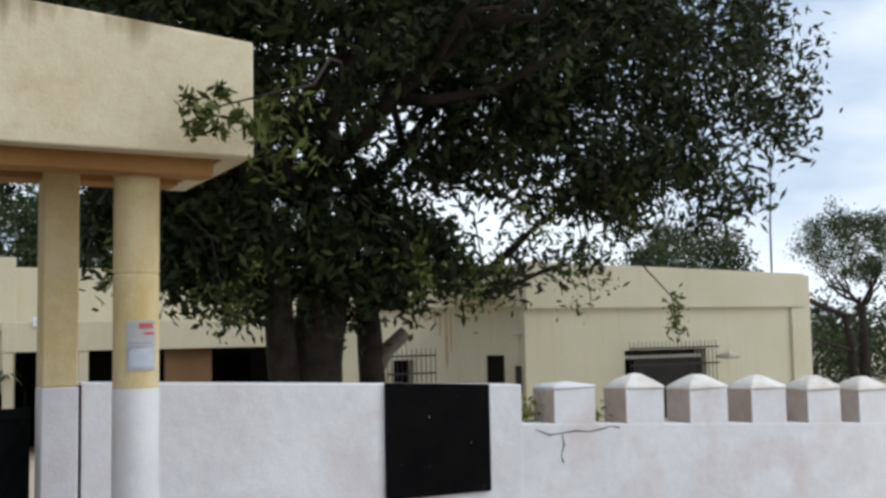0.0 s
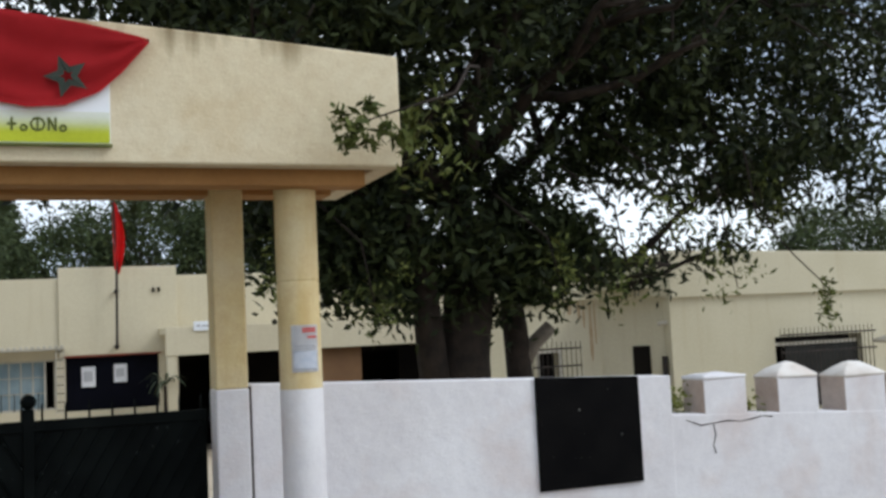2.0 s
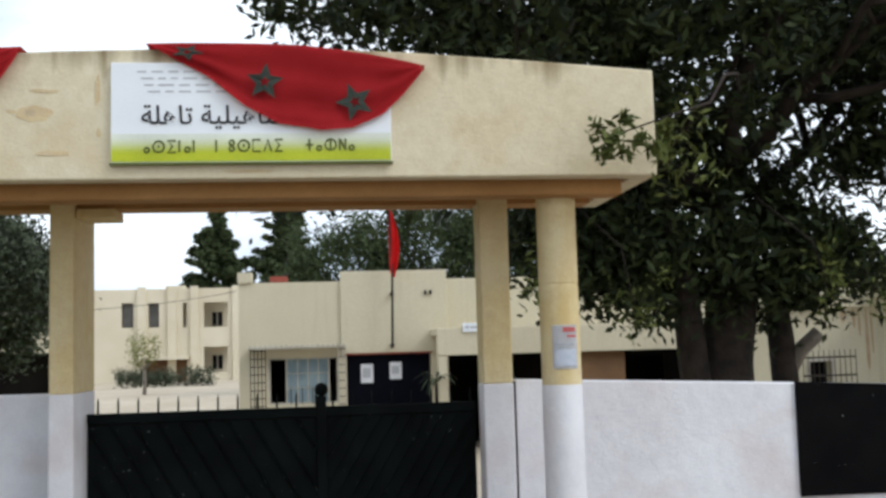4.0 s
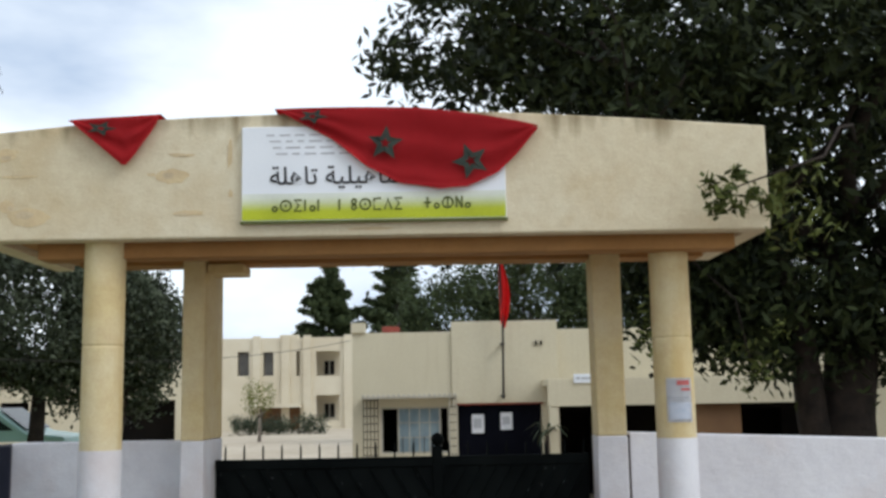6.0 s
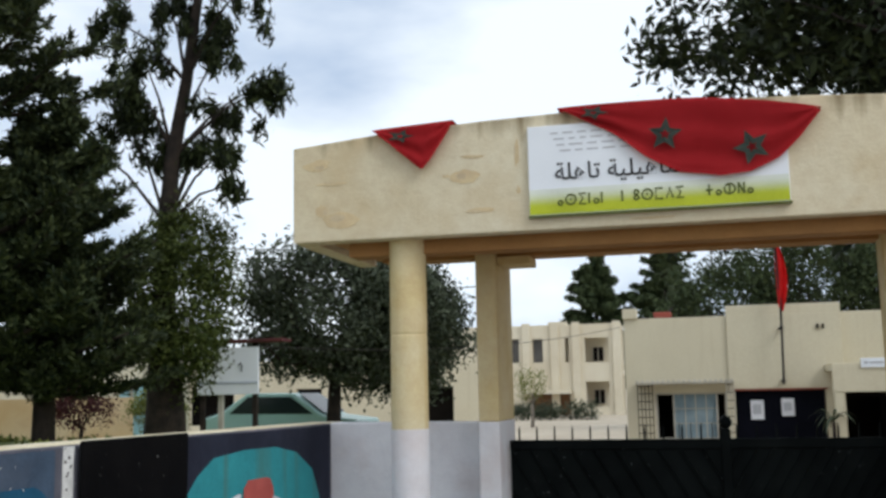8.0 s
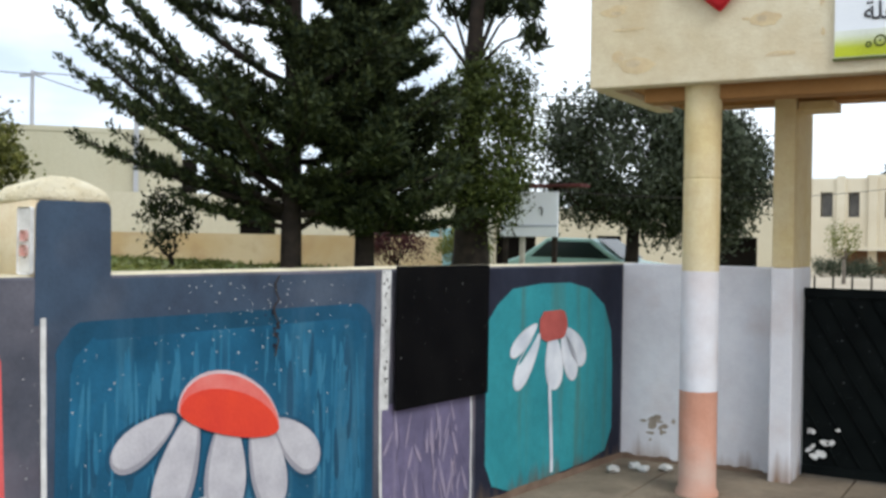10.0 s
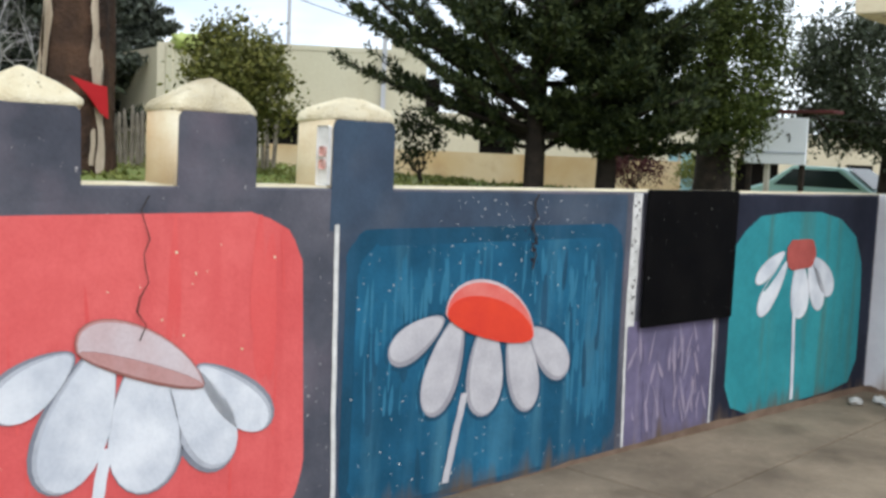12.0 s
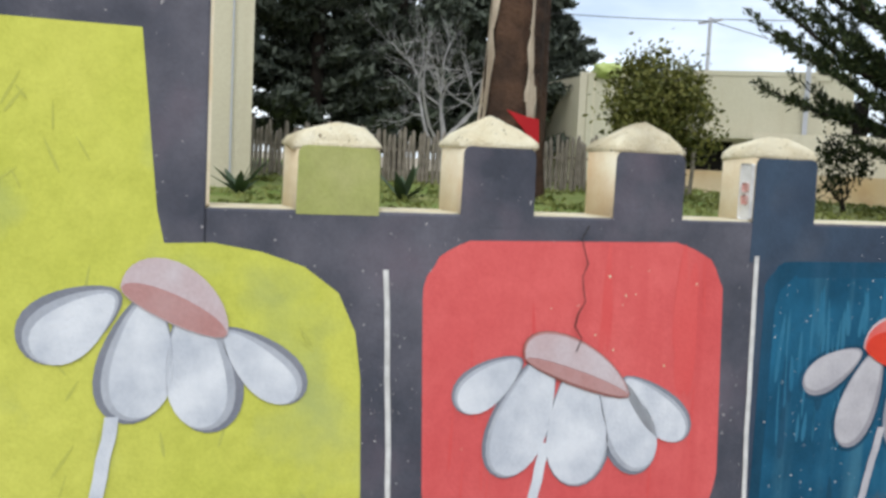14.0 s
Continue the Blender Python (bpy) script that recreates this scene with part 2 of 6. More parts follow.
INKO = mat("olive_ink", (0.10, 0.12, 0.03), (0.12, 0.14, 0.04), 9, rough=0.6, bump=0.0)
PAPER = mat("poster_paper", (0.74, 0.74, 0.77), (0.64, 0.65, 0.69), 14, rough=0.7, bump=0.05)
PAPERR = mat("poster_red_print", (0.55, 0.10, 0.09), (0.42, 0.12, 0.12), 30, rough=0.7, bump=0.02)
PAPERB = mat("poster_blue_print", (0.40, 0.45, 0.54), (0.50, 0.53, 0.60), 25, rough=0.7, bump=0.02)
BUILD = mat("cream_facade", (0.61, 0.55, 0.41), (0.55, 0.49, 0.36), 0.5, stain=(0.42, 0.34, 0.22), stain_amount=0.18, streak=True, fine=25)
BUILD_R = mat("greenish_cream_facade", (0.56, 0.52, 0.40), (0.50, 0.46, 0.34), 0.6, stain=(0.38, 0.30, 0.19), stain_amount=0.2, streak=True, fine=25)
BUILD_F = mat("pale_far_facade", (0.66, 0.60, 0.47), (0.60, 0.53, 0.40), 0.4, fine=12)
PORCH = mat("brown_porch_wall", (0.20, 0.115, 0.06), (0.16, 0.09, 0.05), 1.5)
# Near-black colour that holds the shade inside rooms, openings and vents.
SHADEIN = mat("painted_interior_shade", (0.008, 0.007, 0.007), (0.014, 0.012, 0.010), 1.0, spec=0.04)
NAVYB = mat("navy_board", (0.0025, 0.003, 0.006), (0.004, 0.0045, 0.009), 3.0, rough=0.6, spec=0.04)
CURTAIN = mat("pale_blue_curtain", (0.26, 0.34, 0.38), (0.18, 0.25, 0.29), 2.5, stain=(0.5, 0.55, 0.56), streak=True)
FRAMEW = mat("white_frame", (0.50, 0.47, 0.41), (0.40, 0.37, 0.31), 6, rough=0.6)
WINGREY = mat("grey_window_blind", (0.13, 0.125, 0.12), (0.09, 0.088, 0.085), 2.0)
IRON = mat("dark_iron", (0.03, 0.03, 0.03), (0.05, 0.04, 0.035), 10, rough=0.6, metal=0.3)
RUSTRED = mat("dull_red_band", (0.30, 0.07, 0.05), (0.22, 0.06, 0.05), 3)
BARK = mat("dark_bark", (0.036, 0.027, 0.021), (0.018, 0.014, 0.012), 6, rough=0.95, bump=0.8, fine=25)
BARKL = mat("grey_bark", (0.20, 0.17, 0.14), (0.13, 0.11, 0.09), 6, rough=0.95, bump=0.8, fine=25)
EUC = mat("peeling_eucalyptus_bark", (0.085, 0.045, 0.028), (0.022, 0.014, 0.011), 2.5, bump=0.9, relief=0.8, fine=20)
EUCP = mat("bare_eucalyptus_wood", (0.56, 0.46, 0.36), (0.42, 0.33, 0.25), 3.5, bump=0.5, stain=(0.22, 0.15, 0.11), stain_amount=0.5, streak=True, fine=20)
BARE = mat("pale_bare_twigs", (0.40, 0.375, 0.37), (0.30, 0.28, 0.275), 6)
LAWN = mat("lawn", (0.13, 0.20, 0.035), (0.20, 0.21, 0.07), 0.7, rough=0.95, bump=0.9, stain=(0.30, 0.23, 0.12), stain_amount=0.6, fine=18)
EARTH = mat("courtyard_paving", (0.52, 0.45, 0.35), (0.44, 0.37, 0.28), 0.3, rough=0.9, stain=(0.30, 0.25, 0.18), fine=20)
STREET = mat("pavement_concrete", (0.27, 0.215, 0.155), (0.165, 0.13, 0.095), 1.3, rough=0.95, bump=0.5, stain=(0.09, 0.07, 0.05), stain_amount=0.75, fine=30, relief=0.3, spot=(0.36, 0.30, 0.23), spot_level=0.70)
JOINT = mat("pavement_joint", (0.10, 0.09, 0.075), (0.13, 0.11, 0.09), 6)
STAKE = mat("weathered_stake_wood", (0.30, 0.26, 0.215), (0.20, 0.17, 0.14), 9, rough=0.95, bump=0.5)
OCHREW = mat("ochre_low_wall", (0.52, 0.36, 0.19), (0.60, 0.48, 0.32), 0.8, stain=(0.35, 0.2, 0.1))
CARPAINT = mat("pale_green_car_paint", (0.36, 0.56, 0.50), (0.34, 0.53, 0.48), 2, rough=0.25, bump=0.0)
GLASS = mat("dark_car_glass", (0.02, 0.03, 0.03), (0.02, 0.03, 0.03), 2, rough=0.08, bump=0.0)
RUBBER = mat("tyre_rubber", (0.02, 0.02, 0.02), (0.03, 0.03, 0.03), 9)
DOORB = mat("light_blue_door_paint", (0.32, 0.55, 0.62), (0.28, 0.48, 0.55), 3)
MAROON = mat("maroon_sheet", (0.10, 0.03, 0.03), (0.07, 0.025, 0.025), 4)
RUBBISH = mat("crumpled_white_plastic", (0.65, 0.64, 0.62), (0.5, 0.48, 0.45), 12)
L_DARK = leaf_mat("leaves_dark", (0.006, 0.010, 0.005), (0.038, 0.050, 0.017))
# Paler green with the sunlight put into its colour, beside the dark crown leaves.
L_LIGHT = leaf_mat("leaves_painted_sunlit", (0.045, 0.062, 0.014), (0.12, 0.135, 0.036))
L_CONIF = leaf_mat("conifer_needles", (0.008, 0.016, 0.009), (0.060, 0.074, 0.028))
L_FAR = leaf_mat("far_leaves", (0.030, 0.045, 0.020), (0.065, 0.085, 0.035))
# Lightened grey-green, with distance haze mixed into the leaf colour.
L_HAZE = leaf_mat("haze_tinted_leaves", (0.026, 0.033, 0.024), (0.105, 0.118, 0.090))
L_MID = leaf_mat("bushy_green_leaves", (0.020, 0.032, 0.008), (0.085, 0.105, 0.026))
L_GREY = leaf_mat("grey_green_leaves", (0.026, 0.036, 0.020), (0.085, 0.10, 0.065))
L_OLIVE = leaf_mat("olive_leaves", (0.10, 0.12, 0.03), (0.22, 0.23, 0.07))
L_CITRUS = leaf_mat("citrus_leaves", (0.045, 0.055, 0.014), (0.19, 0.185, 0.05))
L_PLUM = leaf_mat("purple_leaves", (0.05, 0.015, 0.018), (0.09, 0.03, 0.03))
L_AGAVE = leaf_mat("agave_leaves", (0.09, 0.13, 0.08), (0.19, 0.24, 0.15))


# ---- helpers ----
def part(name, bm, material, parent=None, label="", smooth=False):
    me = bpy.data.meshes.new(name)
    bm.normal_update()
    bm.to_mesh(me)
    bm.free()
    if smooth:
        for f in me.polygons:
            f.use_smooth = True
    me.materials.append(material)
    ob = new(name, me)
    if parent is not None:
        ob.parent = parent
    if label:
        ob["label"] = label
    return ob


def empty(name, label, category, kind="", group="", at=(0, 0, 0)):
    e = new(name)
    e.location = at
    return tagged(e, label, category, group, kind)


def box(x0, x1, y0, y1, z0, z1, bevel=0.0, bm=None):
    own = bmesh.new()
    bmesh.ops.create_cube(own, size=1)
    bmesh.ops.transform(own, verts=own.verts, matrix=Matrix.Translation(((x0 + x1) / 2, (y0 + y1) / 2, (z0 + z1) / 2)) @ Matrix.Diagonal((x1 - x0, y1 - y0, z1 - z0, 1)))
    if bevel:
        bmesh.ops.bevel(own, geom=own.edges[:], offset=bevel, segments=2, affect="EDGES", profile=0.5)
    if bm is None:
        return own
    me = bpy.data.meshes.new("tmp")
    own.to_mesh(me)
    own.free()
    bm.from_mesh(me)
    bpy.data.meshes.remove(me)
    return bm


def prism(points, depth_vec):
    """A closed flat outline (3D points) pushed along depth_vec."""
    bm = bmesh.new()
    a = [bm.verts.new(p) for p in points]
    b = [bm.verts.new(Vector(p) + Vector(depth_vec)) for p in points]
    bm.faces.new(a)
    bm.faces.new(list(reversed(b)))
    for i in range(len(a)):
        j = (i + 1) % len(a)
        bm.faces.new((a[i], b[i], b[j], a[j]))
    bmesh.ops.recalc_face_normals(bm, faces=bm.faces)
    return bm


def tube(points, radii, sides=8, bm=None, cap=True):
    bm = bm or bmesh.new()
    rings = []
    pts = [Vector(p) for p in points]
    for i, p in enumerate(pts):
        d = (pts[min(i + 1, len(pts) - 1)] - pts[max(i - 1, 0)]).normalized()
        side = d.cross(Vector((0.31, 0.17, 0.93) if abs(d.z) < 0.9 else (1, 0.1, 0))).normalized()
        up = side.cross(d)
        rings.append([bm.verts.new(p + radii[i] * (math.cos(a) * side + math.sin(a) * up)) for a in np.linspace(0, 2 * math.pi, sides, endpoint=False)])
    for r, q in zip(rings, rings[1:]):
        for k in range(sides):
            bm.faces.new((r[k], r[(k + 1) % sides], q[(k + 1) % sides], q[k]))
    if cap:
        bm.faces.new(list(reversed(rings[0])))
        bm.faces.new(rings[-1])
    return bm


def lathe(cx, cy, profile, sides=32, cap=True):
    bm = bmesh.new()
    rings = [[bm.verts.new((cx + r * math.cos(a), cy + r * math.sin(a), z)) for a in np.linspace(0, 2 * math.pi, sides, endpoint=False)] for r, z in profile]
    for r, q in zip(rings, rings[1:]):
        for k in range(sides):
            bm.faces.new((r[k], r[(k + 1) % sides], q[(k + 1) % sides], q[k]))
    if cap:
        bm.faces.new(list(reversed(rings[0])))
        bm.faces.new(rings[-1])
    return bm


def leaf_cloud(name, centres, spreads, per, size, material, parent, seed, long=1.0, droop=0.0, label=""):
    """Many single leaves round the given centres, in one mesh."""
    rng = np.random.default_rng(seed)
    centres, spreads = np.asarray(centres, float), np.asarray(spreads, float)
    if spreads.ndim == 1:
        spreads = np.repeat(spreads[:, None], 3, 1)
    c = np.repeat(centres, per, 0) + rng.normal(0, 1, (len(centres) * per, 3)) * np.repeat(spreads, per, 0) * 0.55
    n = len(c)
    a = rng.normal(0, 1, (n, 3))
    a[:, 2] -= droop
    a /= np.linalg.norm(a, axis=1)[:, None]
    b = np.cross(a, rng.normal(0, 1, (n, 3)))
    b /= np.linalg.norm(b, axis=1)[:, None] + 1e-9
    s = size * rng.uniform(0.6, 1.3, n)[:, None]
    a, b = a * s * long, b * s * 0.5
    v = np.stack([c - a * 0.5, c + b * 0.5, c + a * 0.5, c - b * 0.5], 1).reshape(-1, 3)
    me = bpy.data.meshes.new(name)
    me.from_pydata(v.tolist(), [], np.arange(n * 4).reshape(-1, 4).tolist())
    me.materials.append(material)
    ob = new(name, me)
    ob.parent = parent
    if label:
        ob["label"] = label
    return ob


def grow(rng, start, direction, length, radius, levels, bm, tips, spread=0.6, lift=0.15, kids=3, sides=6, wobble=0.25):
    """A limb with side limbs; the ends gather in tips."""
    pts, rad = [Vector(start)], [radius]
    d = Vector(direction).normalized()
    steps = 5
    for i in range(steps):
        d = (d + Vector(rng.normal(0, wobble, 3)) + Vector((0, 0, lift))).normalized()
        pts.append(pts[-1] + d * length / steps)
        rad.append(radius * (1 - 0.6 * (i + 1) / steps))
    tube(pts, rad, sides, bm)
    if levels <= 1:
        tips.extend(pts[2:])
        return
    for k in range(kids):
        i = int(rng.integers(2, steps + 1))
        nd = (d + Vector(rng.normal(0, spread, 3))).normalized()
        grow(rng, pts[i], nd, length * rng.uniform(0.55, 0.8), rad[i] * 0.75, levels - 1, bm, tips, spread, lift, kids, sides, wobble)


def font_bars(name, text_obj_parent, rows, material, base, right, up, normal):
    """Flat rectangles (u0, u1, v0, v1) in a plane."""
    bm = bmesh.new()
    base, right, up, normal = Vector(base), Vector(right), Vector(up), Vector(normal)
    for u0, u1, v0, v1 in rows:
        q = [bm.verts.new(base + right * u + up * v + normal * 0.002) for u, v in ((u0, v0), (u1, v0), (u1, v1), (u0, v1))]
        bm.faces.new(q)
    return part(name, bm, material, text_obj_parent)


# ---- ground ----
def ease(a, b, t):
    t = min(1.0, max(0.0, (t - a) / (b - a)))
    return t * t * (3 - 2 * t)


def land(x, y):
    return -0.55 * ease(1.5, 9, y) * (1 - ease(24, 40, y))


xs = [-900, -300, -120, -70] + list(np.arange(-45, 46, 1.5)) + [70, 120, 300, 900]
ys = [-900, -300, -100, -50] + list(np.arange(-30, 75, 1.5)) + [100, 150, 300, 900]
gb = bmesh.new()
grid = [[gb.verts.new((x, y, land(x, y) + 0.006 * math.sin(x * 3.1) * math.sin(y * 2.3))) for x in xs] for y in ys]
for r, q in zip(grid, grid[1:]):
    for i in range(len(xs) - 1):
        gb.faces.new((r[i], r[i + 1], q[i + 1], q[i]))
tagged(part("ground", gb, EARTH, smooth=True), "pale trodden earth and paving of the school yard", "ground", kind="structure")

# pavement in front of the walls, with joints between its slabs
pavement = empty("pavement", "worn brown-grey concrete pavement with dark joints", "pavement", "structure")
slab_me = None
for i in range(-3, 9):
    for j in range(6):
        x0, y1 = -3.9 + 1.3 * (i + 0.0), 0.9 - 2.0 * j
        x1, y0 = x0 + 1.285, y1 - 1.985
        zz = land((x0 + x1) / 2, 0)
        part("slab", box(x0, x1, y0, y1, zz - 0.06, zz + 0.022 + 0.004 * ((i * 7 + j * 3) % 3), 0.008), STREET, pavement)
part("joint_bed", box(-7.8, 7.8, -11, 0.9, -0.5, -0.28), JOINT, pavement)

# ---- mural wall ----
MC = Vector((-3.105, 0.5815, 0))
U = Vector((-0.0889, -0.996, 0))
N = Vector((0.996, -0.0889, 0))
WALL_H, THICK = 1.62, 0.30


def mw(s, z, off=0.0):
    return MC + U * s + N * off + Vector((0, 0, z))


def mwall(s0, s1, z0, z1, o0, o1):
    bm = bmesh.new()
    vs = [bm.verts.new(mw(s, z, o)) for s in (s0, s1) for z in (z0, z1) for o in (o0, o1)]
    for f in ((0, 1, 3, 2), (4, 6, 7, 5), (0, 4, 5, 1), (2, 3, 7, 6), (0, 2, 6, 4), (1, 5, 7, 3)):
        bm.faces.new([vs[i] for i in f])
    bmesh.ops.recalc_face_normals(bm, faces=bm.faces)
    bmesh.ops.bevel(bm, geom=bm.edges[:], offset=0.012, segments=2, affect="EDGES", profile=0.5)
    return bm


mural = empty("wall_mural", "low street wall painted with giant daisies on coloured panels", "wall", "structure")
part("wall_body", mwall(-0.30, 8.03, -0.1, WALL_H - 0.004, -THICK, 0), SLATE, mural)
part("coping", mwall(-0.30, 8.03, WALL_H - 0.03, WALL_H + 0.002, -THICK - 0.003, -0.02), CAP, mural, "worn cream wall top")
part("tall_section", mwall(8.03, 13.5, -0.1, 2.75, -THICK, 0), SLATE, mural)
part("tall_section_end", mwall(8.02, 8.028, WALL_H, 2.74, -THICK, -0.012), ORANGE, mural)


def paint(name, outline, material, layer, label=""):
    o = 0.0018 * layer
    bm = bmesh.new()
    a = [bm.verts.new(mw(s, z, o)) for s, z in outline]
    f = bm.faces.new(a)
    r = bmesh.ops.extrude_face_region(bm, geom=[f])
    vs = [v for v in r["geom"] if isinstance(v, bmesh.types.BMVert)]
    bmesh.ops.translate(bm, verts=vs, vec=N * -0.0016)
    bmesh.ops.recalc_face_normals(bm, faces=bm.faces)
    return part(name, bm, material, mural, label)


wob = random.Random(5)


def rounded(s0, s1, z0, z1, r, rough=0.006):
    pts = []
    for cx, cz, a0 in ((s1 - r, z1 - r, 0), (s0 + r, z1 - r, 90), (s0 + r, z0 + r, 180), (s1 - r, z0 + r, 270)):
        for k in range(9):
            a = radians(a0 + k * 90 / 8)
            pts.append((cx + r * math.cos(a) + wob.uniform(-rough, rough), cz + r * math.sin(a) + wob.uniform(-rough, rough)))
    return pts


def petal(base, tip, w, grow_by=0.0, shift=0.0):
    b, t = Vector((*base, 0)), Vector((*tip, 0))
    d = t - b
    L = d.length
    d.normalize()
    n = Vector((-d.y, d.x, 0))
    pts = []
    for k in range(28):
        a = 2 * math.pi * k / 28
        u = 0.5 - 0.5 * math.cos(a)
        width = (w / 2 + grow_by) * math.sin(a) * (0.62 + 0.55 * u)
        p = b + d * (L * (u * (1 + 2 * grow_by / L) - grow_by / L)) + n * (width + shift * math.sin(math.pi * min(1, u * 1.15) * 0.6))
        pts.append((p.x, p.y))
    return pts


def dome(left, right, top, below=0.03):
    l, r = Vector(left), Vector(right)
    m = (l + r) / 2
    ax = (r - l) / 2
    h = Vector(top) - m
    pts = [tuple(m + ax * math.cos(a) * -1 + h * math.sin(a)) for a in np.linspace(0, math.pi, 18)]
    low = [tuple(m + ax * math.cos(a) - h * below / h.length * math.sin(a)) for a in np.linspace(0, math.pi, 10)][1:-1]
    return pts + low


def strip(s0, z0, s1, z1, w):
    pts0, pts1 = [], []
    for k in range(9):
        f = k / 8
        s, z = s0 + (s1 - s0) * f, z0 + (z1 - z0) * f
        e = wob.uniform(-0.004, 0.004)
        pts0.append((s - w / 2 + e, z))
        pts1.append((s + w / 2 + e, z))
    return pts0 + pts1[::-1]


# yellow panel climbs the tall part of the wall
paint("yellow_panel", [(13.3, 2.32), (8.29, 2.31), (8.25, 1.9), (8.22, 1.6), (8.19, 1.47), (8.0, 1.475), (7.8, 1.44), (7.62, 1.38), (7.47, 1.27), (7.39, 1.1), (7.36, 0.9), (7.34, 0.4), (7.34, 0.13), (13.3, 0.13)], YELLOW, 1, "lime yellow painted panel with flaking paint")
red_shape = rounded(5.535, 7.075, 0.10, 1.505, 0.27)
paint("red_panel", [(a + 0.035 * (b - 0.8), b) for a, b in red_shape], RED, 1, "coral red painted panel")
paint("blue_border", rounded(3.235, 5.345, 0.02, 1.60, 0.02), BLUEBLK, 1)
paint("blue_panel_edge", rounded(3.25, 5.31, 0.035, 1.425, 0.17, 0.012), BLUE_D, 2)
paint("blue_panel", rounded(3.315, 5.25, 0.06, 1.345, 0.15, 0.016), BLUE, 3, "streaky petrol blue painted panel")
paint("violet_panel", [(2.24, 0.03), (3.17, 0.03), (3.17, 0.83), (2.24, 0.80)], PURPLE, 1, "scuffed violet painted panel")
paint("navy_border", rounded(0.03, 2.18, 0.03, 1.60, 0.02), NAVY, 1)
paint("teal_panel", [(2.06, 1.24), (1.93, 1.36), (1.74, 1.46), (1.35, 1.488), (0.92, 1.485), (0.6, 1.43), (0.34, 1.29), (0.22, 1.08), (0.19, 0.8), (0.185, 0.3), (0.3, 0.13), (0.6, 0.09), (1.2, 0.075), (1.75, 0.07), (1.97, 0.14), (2.06, 0.3)], TEAL, 2, "teal painted panel with clipped corners")
paint("painted_line", strip(7.265, 1.37, 7.20, 0.1, 0.024), LINE, 2)
paint("painted_line", strip(5.375, 1.45, 5.345, 0.05, 0.026), LINE, 4)
paint("painted_line", strip(3.18, 0.82, 3.155, 0.02, 0.022), LINE, 2)
paint("painted_line", strip(2.235, 0.80, 2.225, 0.03, 0.016), LINE, 2)
paint("white_strip", strip(3.135, 1.61, 3.15, 0.80, 0.085), LINE, 2, "chipped white painted strip")


def daisy(petals, stem, stem_w, tones, layer, halo=None):
    """Painted petals (base, tip, width, side that is shaded), each laid in tones from the darkest to the palest."""
    for b, t, w, side in petals:
        if halo:
            paint("petal_halo", petal(b, t, w, 0.022), halo, layer)
        for k, m in enumerate(tones):
            f = k / max(1, len(tones) - 1)
            paint("petal", petal(b, t, w * 1.0, -0.006 * f - 0.085 * w * f * abs(side), -side * 0.135 * w * f), m, layer + 1 + k)
    (sa, za, sb, zb) = stem
    paint("stem", strip(sa, za, sb, zb, stem_w), tones[-1], layer + len(tones) + 1)


def head(left, right, top, tones, layer, below):
    """A domed flower centre: tones from the lower edge up to the pale crown."""
    l, r, p = Vector(left), Vector(right), Vector(top)
    for k, (m, lift, drop) in enumerate(tones):
        c = (l + r) / 2
        e = 1 - 0.02 * k
        paint("flower_head", dome(tuple(c + (l - c) * e), tuple(c + (r - c) * e), tuple(c + (p - c) * lift), below * drop), m, layer + k)


daisy([((8.35, 1.27), (8.72, 1.055), 0.29, 1), ((8.24, 1.27), (8.335, 0.745), 0.32, 0.8), ((8.09, 1.25), (7.965, 0.695), 0.32, -0.9), ((7.96, 1.12), (7.61, 0.83), 0.235, -1)],
      (8.375, 0.775, 8.50, 0.10), 0.055, (PETALSH, PETALM, PETAL), 3)
head((8.355, 1.295), (7.93, 1.10), (8.12, 1.39), ((FGREY, 1.0, 1.0), (FBROWN, 0.34, 0.9)), 9, 0.055)
daisy([((6.60, 0.965), (6.925, 0.765), 0.225, 0.6), ((6.47, 1.00), (6.70, 0.425), 0.32, 0.45), ((6.31, 0.96), (6.285, 0.355), 0.36, -0.25), ((6.20, 0.92), (5.935, 0.405), 0.30, 0.6), ((6.08, 0.865), (5.70, 0.57), 0.225, -0.7)],
      (6.465, 0.575, 6.56, 0.10), 0.052, (PETALSH, PETALM, PETAL), 3)
head((6.60, 0.975), (6.04, 0.785), (6.375, 1.075), ((FRUST, 1.0, 1.0), (FBROWN, 0.98, 0.75), (FGREY, 0.93, -0.6)), 9, 0.06)
daisy([((4.68, 0.965), (5.035, 0.785), 0.20, -0.5), ((4.57, 0.98), (4.755, 0.465), 0.26, -0.5), ((4.37, 0.94), (4.375, 0.415), 0.29, 0.3), ((4.18, 0.93), (4.015, 0.40), 0.26, 0.3), ((4.04, 0.86), (3.715, 0.575), 0.235, 0.4)],
      (4.52, 0.56, 4.63, 0.10), 0.045, (PETALG2, PETALG), 4, BLUE_D)
head((4.68, 0.985), (4.01, 0.815), (4.345, 1.14), ((FGREY, 1.0, 0.6), (FREDP, 0.93, 0.8), (FRED, 0.62, 1.0)), 9, 0.075)
daisy([((1.40, 1.20), (1.765, 1.0), 0.14, 0), ((1.36, 1.13), (1.705, 0.765), 0.20, 0), ((1.19, 1.14), (1.12, 0.70), 0.28, 0), ((1.04, 1.13), (0.825, 0.75), 0.22, 0), ((0.99, 1.14), (0.665, 0.865), 0.22, 0)],
      (1.22, 0.80, 1.17, 0.10), 0.04, (PETALG, PETAL), 3)
paint("petal_gap", petal((1.38, 1.15), (1.66, 0.93), 0.035), TEAL, 6)
paint("flower_head", rounded(0.97, 1.38, 1.07, 1.29, 0.10), FDULL, 7)
